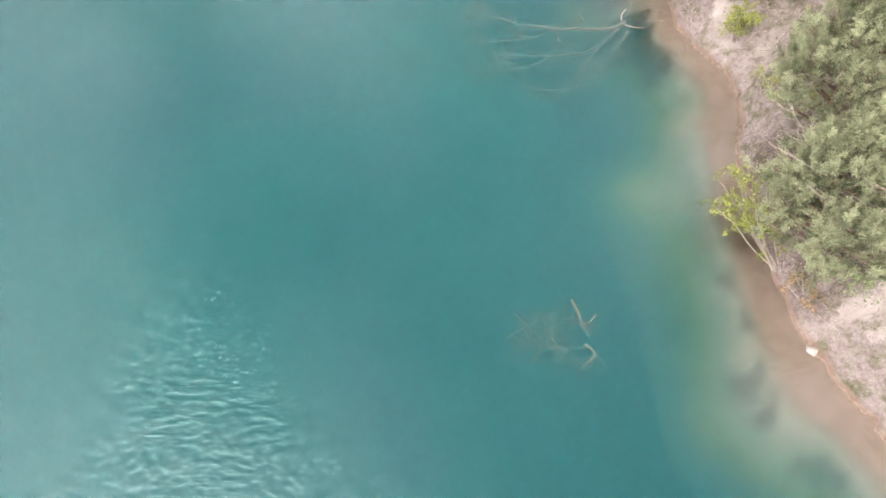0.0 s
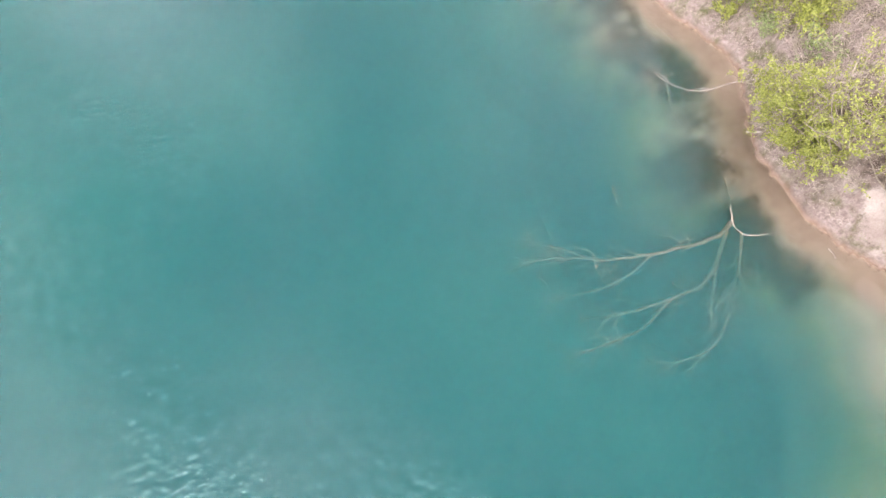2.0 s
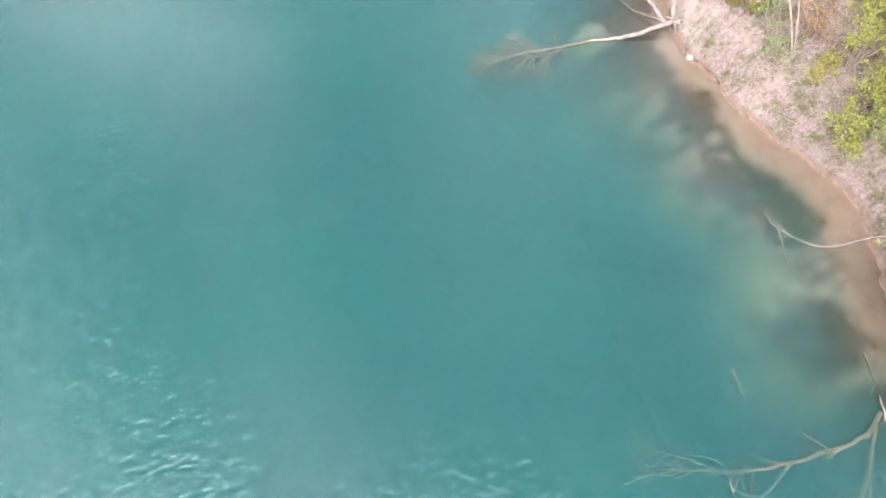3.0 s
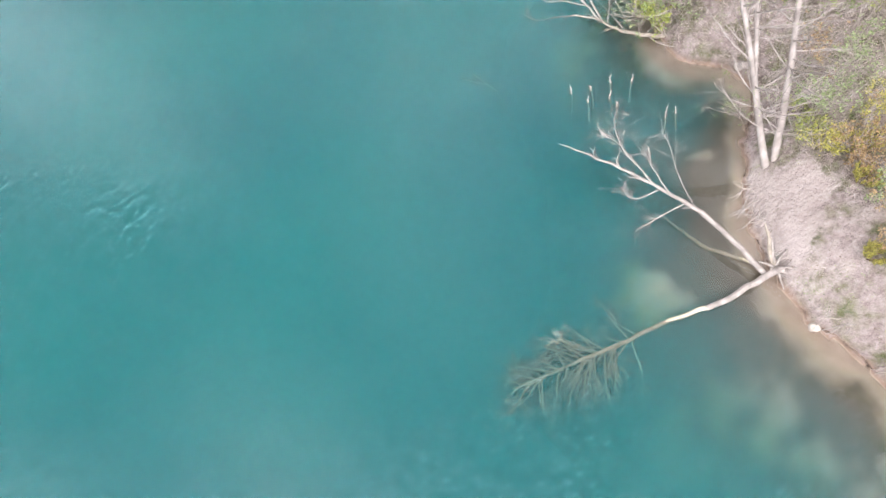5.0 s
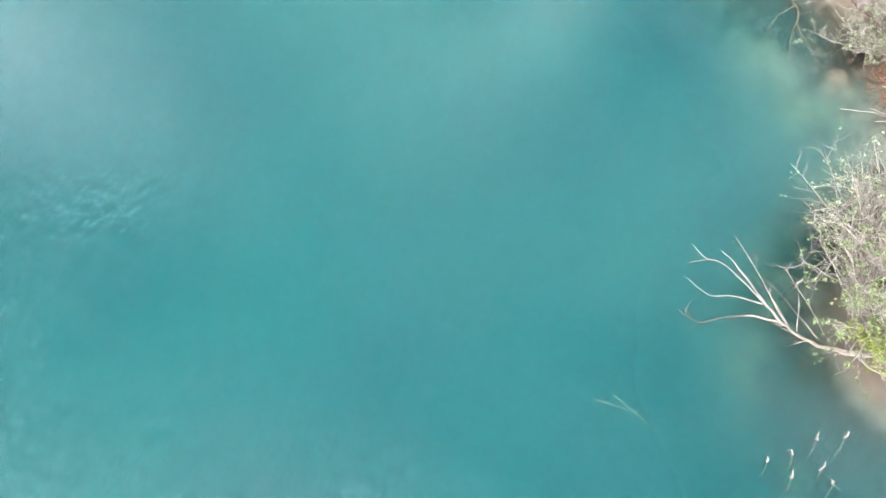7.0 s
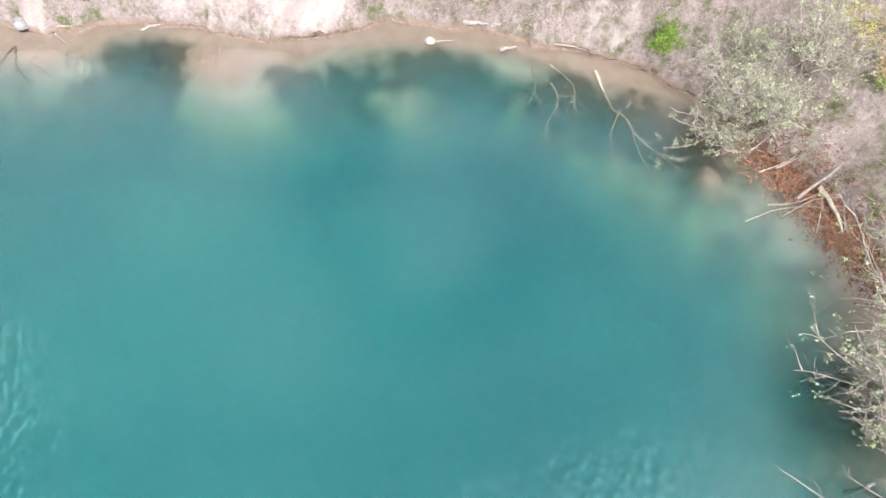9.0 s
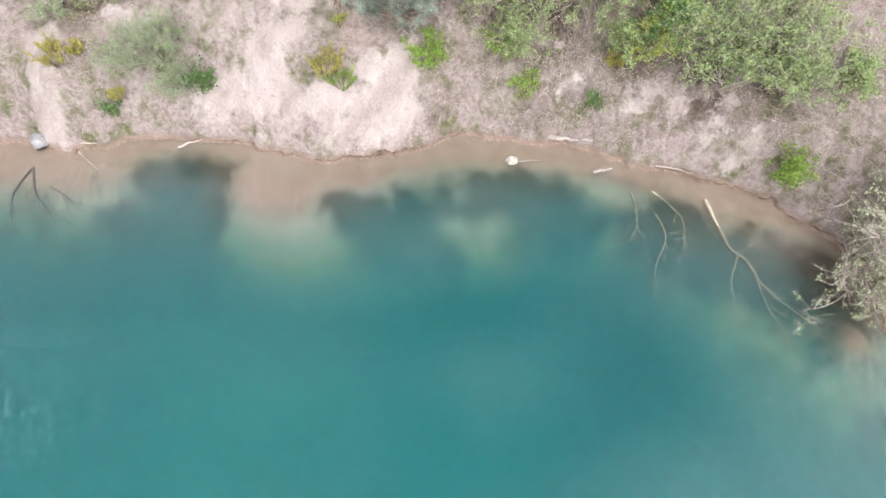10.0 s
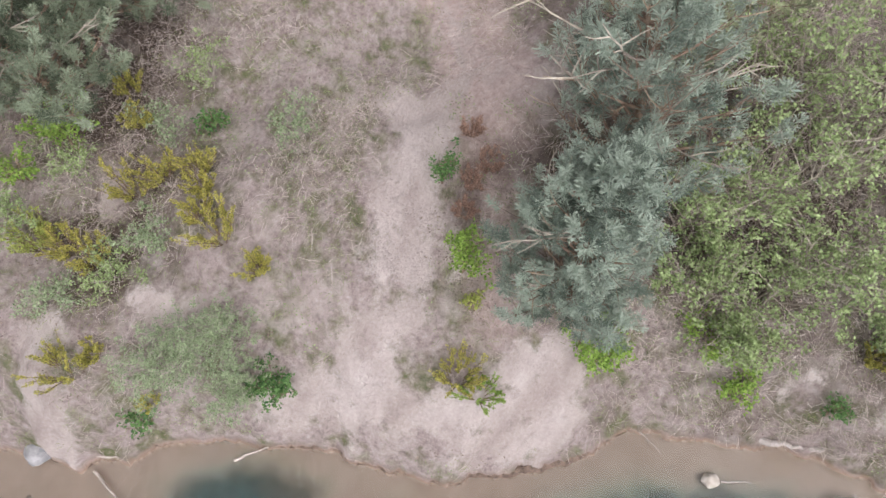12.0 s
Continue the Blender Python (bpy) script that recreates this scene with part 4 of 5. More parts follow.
for k, (x, y, h, w, mat) in enumerate([(15.1, 54.6, 0.4, 0.5, leaf_olive), (14.4, 53.6, 0.35, 0.5, leaf_osier), (14.9, 53.0, 0.35, 0.45, leaf_olive), (16.2, 54.3, 0.5, 0.6, leaf_olive), (17.2, 53.5, 0.5, 0.5, leaf_osier), (18.2, 53.3, 0.6, 0.6, leaf_olive), (15.6, 52.8, 0.3, 0.4, leaf_osier), (17.9, 51.6, 0.35, 0.5, leaf_osier)]):
    shrub("low_bush", "low dull green bush on the dry slope", "bush", x, y, h, w, 1000, 0.04, mat, wood_dead, 290 + k, 10, (0, 0), 0.2, "low olive bushes", 0.009)
# poplar on the spit
for k, (x, y, h, w, mat) in enumerate([(9.2, 26.9, 0.8, 0.6, leaf_rust), (8.8, 26.0, 0.6, 0.5, leaf_olive), (9.9, 26.5, 0.7, 0.6, leaf_rust), (9.0, 27.3, 0.5, 0.4, leaf_gold),
                                      (8.0, 24.9, 0.6, 0.5, leaf_rust), (10.9, 27.6, 0.9, 0.7, leaf_olive), (10.2, 25.6, 0.8, 0.7, leaf_rust), (11.2, 28.8, 1.1, 0.8, leaf_lime)]):
    shrub("low_bush", "low rusty and olive bush with thin twigs", "bush", x, y, h, w, 800, 0.045, mat, wood_dead, 60 + k, 9, (0, 0), 0.25, "low rusty bushes", 0.011)
# bush on the point, leaning over the deep water
for k, (x, y, h, w, lx, ly) in enumerate([(10.4, 32.9, 2.0, 0.9, -0.6, 0.7), (10.8, 33.1, 2.2, 1.1, -0.1, 0.8), (10.0, 32.3, 1.6, 0.8, -1.0, 0.1), (11.6, 32.9, 2.2, 1.2, 0.0, 0.9), (12.7, 33.2, 2.2, 1.2, 0.1, 0.9), (11.2, 33.0, 1.8, 1.1, -0.4, 1.4)]):
    shrub("sallow_bush", "grey-twigged sallow bush with sparse young leaves over the water", "bush", x, y, h, w, 1200, 0.055, leaf_silver if k % 2 else leaf_olive, wood_dead, 70 + k, 17, (lx, ly), 0.4, "sallow bushes", 0.02, 0.08, 10)
shrub("sallow_bush", "small yellow-green sallow bush at the waterline", "bush", 9.6, 31.9, 0.9, 0.5, 900, 0.065, leaf_lime, wood_dead, 75, 7, (-0.3, 0.3), 0.15, "sallow bushes", 0.013)
for k, (x, y, h, w) in enumerate([(10.4, 31.3, 1.2, 0.9), (11.2, 30.6, 1.4, 1.0), (11.0, 31.8, 1.6, 1.0), (12.0, 31.6, 1.6, 1.1), (12.2, 29.8, 1.3, 1.0)]):
    shrub("thicket_bush", "nearly leafless thicket of brown and grey twigs", "bush", x, y, h, w, 260, 0.05, leaf_rust, wood_dead, 80 + k, 15, (0, 0), 0.3, "leafless thickets", 0.013, 0.1, 8)
shrub("thicket_bush", "nearly leafless thicket of brown twigs over the shallows", "bush", 9.5, 29.1, 0.7, 0.8, 180, 0.05, leaf_olive, wood_dead, 86, 12, (-0.5, 0.3), 0.3, "leafless thickets", 0.011, 0.1, 8)
# east side of the bay
for k, (x, y, h, w, lx, ly) in enumerate([(16.2, 37.0, 0.9, 0.9, -1.3, 0.4), (16.3, 36.6, 1.5, 1.1, -1.0, 0.4), (16.7, 37.2, 1.2, 1.0, -0.6, 0.2), (17.0, 36.0, 1.5, 1.1, -0.4, 0.0), (16.4, 36.2, 1.0, 0.9, -0.9, 0.2), (17.2, 37.2, 0.8, 0.8, -0.2, 0.0)]):
    shrub("sallow_bush", "silvery sallow bush with tangled grey twigs", "bush", x, y, h, w, 1400, 0.05, leaf_silver, wood_dead, 90 + k, 18, (lx, ly), 0.4, "sallow bushes", 0.018, 0.07, 10)
for k, (x, y, h, w, mat) in enumerate([(17.6, 35.6, 0.9, 0.8, leaf_gold), (17.0, 34.7, 0.8, 0.7, leaf_rust), (16.6, 34.6, 0.4, 0.4, leaf_fresh), (18.5, 36.8, 1.2, 0.9, leaf_olive)]):
    shrub("low_bush", "low yellowish bush with thin twigs", "bush", x, y, h, w, 900, 0.045, mat, wood_dead, 100 + k, 9, (0, 0), 0.2, "low rusty bushes", 0.011)
# slope above the bay: pines
pine("blue-green young pine beside the sandy track", 17.05, 47.15, 3.4, 1.1, needle_blue, 111, 0.1, (-0.2, 0.1), 720, 5, 12, "slope pines")
pine("blue-green pine with bare dead boughs", 18.6, 46.9, 3.6, 1.45, needle_blue, 112, 0.2, (-0.3, 0.1), 380, 20, 10, "slope pines")
pine("grey-green pine among bushes", 20.4, 47.0, 3.2, 1.4, needle_olive, 113, 0.2, (0, 0), 480, 9, 9, "slope pines")
pine("dull green pine on the grassy slope", 16.85, 54.85, 2.6, 1.4, needle_dull, 114, 0.1, (-0.2, -0.1), 900, 6, 10, "slope pines")
pine("dull green pine on the grassy slope", 18.7, 54.7, 2.3, 1.3, needle_dull, 115, 0.1, (0, 0), 650, 5, 9, "slope pines")
pine("grey-green pine among bushes", 20.2, 43.0, 2.6, 1.2, needle_olive, 116, 0.2, (0, 0), 500, 4, 9, "slope pines")
# slope above the bay: bushes
for k, (x, y, h, w, mat) in enumerate([(18.9, 45.2, 2.1, 1.0, leaf_olive), (18.2, 44.5, 1.7, 0.9, leaf_olive), (19.6, 44.3, 2.2, 1.1, leaf_olive), (18.5, 43.5, 1.6, 0.9, leaf_olive),
                                      (20.3, 45.3, 2.0, 1.1, leaf_olive), (19.5, 42.6, 1.8, 1.0, leaf_olive), (21.2, 44.0, 2.0, 1.2, leaf_olive), (20.9, 46.2, 1.8, 1.0, leaf_olive), (21.6, 42.0, 2.0, 1.2, leaf_olive), (17.9, 45.6, 1.0, 0.8, leaf_olive), (17.6, 44.7, 0.9, 0.7, leaf_olive), (18.6, 46.0, 1.3, 0.8, leaf_olive)]):
    shrub("buckthorn_bush", "thorny olive-green bush with many grey twigs", "bush", x, y, h, w, 3000, 0.052, mat, bark_grey, 120 + k, 16, (-0.1, 0), 0.55, "olive bushes of the slope", 0.016, 0.07, 8)
for k, (x, y, h, w, mat) in enumerate([(18.6, 42.3, 1.0, 0.7, leaf_fresh), (18.2, 42.6, 0.7, 0.6, leaf_olive), (18.6, 38.6, 0.5, 0.5, leaf_olive), (17.4, 39.0, 0.6, 0.5, leaf_fresh)]):
    shrub("leafy_bush", "dense green leafy bush on the slope", "bush", x, y, h, w, 2000, 0.055, mat, bark_brown, 140 + k, 10, (0, 0), 0.1, "green bushes of the slope", 0.014)
for k, (x, y, h, w, mat) in enumerate([(18.5, 42.0, 1.2, 0.7, leaf_dark), (18.3, 42.1, 0.9, 0.6, leaf_lime), (18.6, 41.5, 1.2, 0.9, leaf_mid), (18.6, 40.9, 1.2, 0.9, leaf_mid),
                                      (18.9, 40.5, 1.3, 1.0, leaf_mid), (18.1, 40.7, 0.8, 0.8, leaf_mid), (18.4, 40.0, 0.9, 0.9, leaf_mid), (18.7, 39.7, 1.3, 1.0, leaf_mid),
                                      (18.4, 39.4, 0.8, 0.8, leaf_mid), (20.0, 40.6, 1.2, 1.0, leaf_gold), (20.0, 41.4, 1.1, 0.9, leaf_olive)]):
    shrub("leafy_bush", "feathery mid-green bush on the slope above the bay", "bush", x, y, h, w, 2600, 0.05, mat, wood_dead, 330 + k, 12, (-0.1, 0), 0.15, "green bushes of the slope", 0.013, 0.08, 6)
for k, (x, y, h, w, mat, n) in enumerate([(17.0, 48.5, 0.8, 0.35, leaf_fresh, 900), (16.6, 48.3, 0.2, 0.14, leaf_lime, 160), (16.75, 46.35, 0.5, 0.55, leaf_fresh, 1500), (16.35, 54.45, 0.8, 0.5, leaf_fresh, 1600), (17.6, 52.9, 0.3, 0.25, leaf_dark, 400),
                                         (14.55, 50.55, 0.5, 0.35, leaf_dark, 900), (13.5, 52.2, 0.3, 0.2, leaf_dark, 300), (17.1, 44.3, 0.5, 0.35, leaf_fresh, 600), (17.4, 42.95, 0.3, 0.2, leaf_dark, 300), (17.5, 44.9, 0.6, 0.5, leaf_fresh, 700),
                                         (17.9, 49.3, 0.4, 0.25, leaf_dark, 350), (15.7, 54.9, 0.6, 0.4, leaf_fresh, 800)]):
    shrub("sapling", "fresh green sapling on the sandy slope", "sapling", x, y, h, w, n, 0.055, mat, bark_brown, 160 + k, 6, (0, 0), 0.05, "green saplings", 0.012)
for k, (x, y, h, w) in enumerate([(14.6, 51.5, 0.8, 0.65), (14.3, 51.9, 0.7, 0.6), (15.0, 51.1, 0.8, 0.6), (14.45, 50.95, 0.7, 0.5)]):
    shrub("osier_bush", "feathery grey-green osier bush at the foot of the slope", "bush", x, y, h, w, 6200, 0.025, leaf_osier, wood_dead, 180 + k, 18, (-0.25, 0), 0.1, "osier bushes", 0.009, 0.06, 6)
broom("yellow-flowering broom bush above pale sand", 15.6, 48.1, 0.62, 200, leaf_gold, stems=34)
broom("fresh green broom bush above pale sand", 15.55, 47.75, 0.5, 201, leaf_fresh, stems=26)
for k, (x, y, s) in enumerate([(13.85, 53.15, 0.55), (16.4, 53.5, 0.6), (16.75, 53.2, 0.5), (16.15, 51.8, 0.6), (15.3, 53.4, 0.5), (15.3, 53.85, 0.45), (16.95, 52.7, 0.45), (17.4, 54.0, 0.4),
                               (17.8, 54.4, 0.4), (16.3, 52.2, 0.4), (16.7, 52.4, 0.35), (14.2, 52.9, 0.3), (16.0, 51.2, 0.35), (18.3, 42.9, 0.35), (14.0, 52.2, 0.25)]):
    broom("golden-flowered broom bush on the dry slope", x - 0.25, y - 0.1, s, 210 + k, leaf_gold)
broom("bright lime-green bush on the dry slope", 14.95, 54.25, 0.6, 230, leaf_lime, "", 40, "green_bush")
for k, (x, y, s) in enumerate([(18.0, 48.85, 0.35), (18.3, 48.7, 0.35), (17.6, 48.8, 0.3), (18.6, 49.1, 0.3)]):
    broom("low russet heather beside the sandy track", x, y, s, 240 + k, leaf_heath, "russet heather", 22, "heather")


# ---------- the poplar on the spit ----------
def poplar():
    rnd = random.Random(7)
    x, y = 8.46, 27.55
    z = 0.2
    ob = thing("poplar_tree", "two-stemmed pale poplar leaning north, with bare fine twigs", "tree", "", (x, y, z))
    stems = [[(0, 0, 0), (-0.06, 0.62, 0.75), (-0.12, 1.3, 1.65), (-0.2, 2.2, 2.75), (-0.36, 3.5, 4.3), (-0.5, 5.0, 6.2)],
             [(0.1, 0.0, 0), (0.2, 0.42, 0.8), (0.34, 0.95, 1.75), (0.5, 1.7, 3.0), (0.72, 2.7, 4.8), (0.9, 3.9, 6.6)]]
    fork = [(-0.12, 1.3, 1.65), (0.05, 2.2, 2.9), (0.2, 3.2, 4.2), (0.3, 4.4, 5.9)]
    crown = Geo()
    for pts, r in ((stems[0], 0.082), (stems[1], 0.088), (fork, 0.05)):
        g = Geo()
        path = smooth_path(pts, 5)
        g.tube(path, taper(r, 0.02, len(path)), 9)
        part("trunk", g, bark_pale, ob, smooth=True)
        for _ in range(40):
            twigs = Geo()
            p, d = along(path, rnd.uniform(0.18, 0.98))
            a = rnd.uniform(0, 6.283)
            way = Vector((math.cos(a), math.sin(a), 0.25)) + d * 0.35
            limb = wander(p, way, rnd.uniform(0.7, 1.9), 6, rnd, 0.14, 0.05)
            twigs.tube(limb, taper(0.015, 0.005, 7), 4)
            for _ in range(5):
                q, e = along(limb, rnd.uniform(0.25, 0.95))
                tw = wander(q, e + unit(rnd) * 0.8, rnd.uniform(0.25, 0.7), 4, rnd, 0.2, 0.04)
                twigs.tube(tw, taper(0.006, 0.003, 5), 3)
                for _ in range(2):
                    crown.leaf(tw[-1] + unit(rnd) * 0.03, unit(rnd), (0, 0, 1), 0.035, 0.02)
            part("branch", twigs, bark_pale, ob)
    part("crown", crown, leaf_olive, ob, "sparse olive buds")
    return ob


poplar()

# leaning bare sapling south of the spit
bare_tree = thing("dead_sapling", "leaning dead sapling with bare pale limbs", "dead tree", "", (8.1, 23.0, floor_at(8.1, 23.0)))
limb_set(bare_tree, [([(0, 0, 0), (-0.25, 0.5, 0.9), (-0.55, 1.1, 1.8), (-0.75, 1.8, 2.5)], 0.035), ([(0, 0, 0), (0.05, 0.6, 0.9), (-0.1, 1.2, 1.7), (-0.3, 1.9, 2.2)], 0.03)], bark_pale, random.Random(8), 9, "branch", 1.1)


# ---------- fallen and drowned trees ----------
rnd = random.Random(17)
fallen_birch = thing("fallen_birch", "fallen white-barked trunk reaching over the water with broken limbs", "fallen tree", "", (6.72, 26.1, 0.25))
o = Vector((6.72, 26.1, 0.25))
limb_set(fallen_birch, [([Vector(p) - o for p in [(6.8, 25.95, 0.15), (6.66, 26.85, 0.34), (6.45, 27.8, 0.44), (6.1, 28.55, 0.48), (5.72, 29.4, 0.48), (5.29, 30.15, 0.45)]], 0.055)], bark_pale, rnd, 20, "trunk", 0.45)
limb_set(fallen_birch, [([Vector(p) - o for p in q], t) for q, t in [
    ([(6.12, 28.5, 0.48), (6.07, 29.18, 0.6), (6.05, 29.7, 0.65), (5.94, 30.05, 0.6)], 0.022),
    ([(6.06, 29.05, 0.58), (6.03, 29.5, 0.7), (6.23, 30.03, 0.75), (6.69, 30.43, 0.7)], 0.016),
    ([(6.25, 28.2, 0.47), (6.33, 28.87, 0.55), (6.41, 29.18, 0.6)], 0.018),
    ([(6.5, 27.7, 0.4), (6.8, 28.5, 0.35), (7.15, 29.15, 0.35), (7.26, 29.57, 0.4)], 0.013),
    ([(6.2, 28.4, 0.45), (5.79, 28.6, 0.15), (5.76, 28.96, 0.1)], 0.015),
    ([(6.42, 27.9, 0.42), (5.81, 28.04, 0.05), (5.38, 28.04, 0.02)], 0.016)]], wood_white, rnd, 20, "branch", 0.6)
limb_set(fallen_birch, [([Vector(p) - o for p in [(6.9, 26.3, 0.0), (6.5, 27.0, -0.15), (6.34, 27.6, -0.2), (6.28, 28.11, -0.25)]], 0.05)], wood_wet, rnd, 4)

sunken_log = thing("sunken_log", "pale fallen trunk sinking into the lake, its crown drowned", "fallen tree", "", (7.0, 25.9, 0.2))
o = Vector((7.0, 25.9, 0.2))
limb_set(sunken_log, [([Vector(p) - o for p in [(7.1, 25.85, 0.28), (6.8, 25.93, 0.24), (6.1, 25.97, 0.12), (5.45, 26.06, 0.0)]], 0.07)], bark_pale, rnd, 0, "trunk", slim=0.74)
limb_set(sunken_log, [([Vector(p) - o for p in [(5.55, 26.04, 0.0), (4.95, 26.2, -0.03), (3.8, 26.36, -0.08), (2.94, 26.52, -0.12), (2.17, 26.64, -0.2), (1.55, 26.75, -0.3)]], 0.051)], wood_wet, rnd, 5, "trunk")
for k in range(52):
    f = rnd.uniform(0.0, 1.0)
    start = Vector((4.1 - 2.3 * f, 26.33 + 0.33 * f, -0.17 - 0.13 * f))
    turn = rnd.choice((1, -1)) * rnd.uniform(0.4, 1.5)
    way = Vector((-math.cos(turn), math.sin(turn) + 0.14, rnd.uniform(-0.42, -0.05)))
    bough = wander(start, way, rnd.uniform(0.5, 1.15) * (1.1 - 0.5 * f), 4, rnd, 0.25)
    limb_set(sunken_log, [([p - o for p in bough], 0.017)], wood_wet, rnd, 13, "branch", 0.5)
root_plate = thing("root_plate", "torn-up root stump with pale broken roots", "root stump", "", (7.0, 26.0, 0.15))
limb_set(root_plate, [([(0, 0, 0), (0.1 * math.cos(a), 0.1 * math.sin(a), 0.12), (r * math.cos(a), r * math.sin(a), 0.1 + h)], 0.04)
                      for a, r, h in [(0.3, 0.5, 0.2), (1.2, 0.45, 0.3), (2.2, 0.4, -0.1), (3.3, 0.35, -0.15), (4.4, 0.45, -0.1), (5.4, 0.5, 0.25)]], wood_white, rnd, 2, "root", 0.3)
snag = thing("leaning_snag", "short grey snag leaning on the bank", "dead trunk", "", (7.05, 26.05, 0.2))
limb_set(snag, [([(0, 0, 0), (0.05, 0.3, 0.25), (0.12, 0.65, 0.5)], 0.06)], bark_grey, rnd, 1, "trunk", 0.2)
cut_log = thing("cut_log", "pale sawn log lying on the bank", "log", "", (10.35, 30.0, 0.3))
limb_set(cut_log, [([(-0.25, 0.1, 0), (0.1, -0.02, 0.02), (0.45, -0.15, 0.05)], 0.11)], bark_pale, rnd, 0, "trunk")

drowned_tree = thing("drowned_tree", "bleached dead tree lying half drowned off the point", "dead tree", "", (9.2, 32.2, 0.1))
o = Vector((9.2, 32.2, 0.1))
limb_set(drowned_tree, [([Vector(p) - o for p in [(9.6, 31.9, 0.05), (9.15, 32.25, 0.05), (8.75, 32.75, 0.04), (8.55, 33.25, 0.1)]], 0.062)], bark_grey, rnd, 6, "trunk", 0.5)
limb_set(drowned_tree, [([Vector(p) - o for p in q], t) for q, t in [
    ([(8.55, 33.25, 0.1), (8.5, 33.65, 0.22), (8.54, 34.2, 0.26), (8.62, 34.7, 0.22), (8.61, 34.95, 0.2)], 0.026),
    ([(8.5, 33.6, 0.2), (8.44, 34.34, 0.25), (8.38, 34.85, 0.2), (7.85, 35.1, 0.2)], 0.016),
    ([(8.38, 34.85, 0.2), (8.2, 34.98, 0.25), (8.15, 35.35, 0.3)], 0.011),
    ([(8.5, 33.7, 0.18), (8.12, 34.15, 0.15), (7.78, 34.4, 0.12), (7.66, 34.85, 0.15)], 0.015),
    ([(8.62, 33.2, 0.08), (8.6, 33.7, 0.3), (8.65, 33.9, 0.5)], 0.014),
    ([(8.7, 33.0, 0.05), (8.95, 33.35, 0.3), (9.0, 33.5, 0.42)], 0.014)]], wood_white, rnd, 2)
limb_set(drowned_tree, [([Vector(p) - o for p in q], t) for q, t in [
    ([(8.66, 33.15, 0.03), (8.33, 33.6, 0.0), (7.88, 33.88, -0.04), (7.36, 34.09, -0.06), (7.2, 34.49, -0.08)], 0.028),
    ([(8.6, 33.0, 0.05), (8.78, 33.8, 0.12), (8.98, 34.35, 0.1), (9.2, 35.1, 0.06)], 0.015),
    ([(8.95, 32.7, 0.0), (9.08, 33.5, -0.05), (9.1, 34.2, -0.08)], 0.02),
    ([(9.1, 32.6, -0.02), (9.35, 33.3, 0.0), (9.45, 34.0, 0.12)], 0.018),
    ([(9.3, 32.1, 0.0), (9.3, 31.7, 0.1), (9.6, 31.3, 0.15)], 0.025), ([(9.2, 32.2, 0.0), (9.6, 32.3, 0.1), (9.9, 32.2, 0.2)], 0.025)]], wood_dead, rnd, 5, "branch", 0.5)
stub = thing("broken_stub", "split pale stub standing beside the drowned tree", "dead trunk", "", (9.42, 33.65, -0.3))
limb_set(stub, [([(0, 0, -0.3), (0.02, 0.02, 0.3), (0.05, 0.04, 0.55)], 0.045)], wood_white, rnd, 1, "trunk", 0.2)

southern_wreck = thing("drowned_tree", "drowned tree lying just under the surface, pale with silt", "dead tree", "", (5.6, 15.1, -0.33))
o = Vector((5.6, 15.1, -0.09))
limb_set(southern_wreck, [([Vector(p) - o for p in [(5.75, 15.3, -0.07), (5.2, 15.05, -0.07), (4.4, 15.02, -0.07), (3.3, 15.12, -0.10), (2.44, 15.28, -0.12), (1.64, 15.62, -0.17), (0.6, 15.85, -0.25)]], 0.055)], wood_wet, rnd, 34, "trunk", 1.1)
limb_set(southern_wreck, [([Vector(p) - o for p in q], t) for q, t in [
    ([(5.5, 15.1, -0.12), (4.5, 14.15, -0.17), (3.44, 13.97, -0.19), (2.4, 13.98, -0.22), (1.47, 14.14, -0.28)], 0.055),
    ([(3.5, 13.98, -0.19), (2.56, 13.54, -0.25), (1.76, 13.48, -0.31), (0.88, 13.46, -0.37)], 0.038),
    ([(5.8, 14.95, -0.09), (5.3, 14.2, -0.14), (4.75, 13.6, -0.22)], 0.045),
    ([(4.6, 13.3, -0.25), (3.9, 12.75, -0.28), (3.1, 12.65, -0.31), (2.3, 12.9, -0.37)], 0.036),
    ([(3.6, 15.1, -0.10), (2.7, 14.75, -0.19), (1.7, 14.7, -0.25), (1.0, 14.9, -0.31)], 0.034),
    ([(2.3, 15.3, -0.12), (1.6, 15.9, -0.19), (1.0, 16.3, -0.25)], 0.028), ([(5.0, 14.6, -0.14), (4.3, 13.6, -0.22), (4.0, 13.0, -0.28)], 0.034)]], wood_wet, rnd, 28, "branch", 1.0)
limb_set(southern_wreck, [([Vector(p) - o for p in [(5.75, 15.6, 0.2), (5.55, 15.3, 0.3), (5.5, 15.05, 0.23), (5.62, 14.75, 0.28), (6.1, 14.62, 0.3)]], 0.022)], wood_dead, rnd, 3, "branch", 0.3)
brush_heap = thing("drowned_brushwood", "drowned heap of twiggy brushwood under the surface", "brushwood", "", (2.6, 4.9, -0.56))
o = Vector((2.6, 4.9, -0.4))
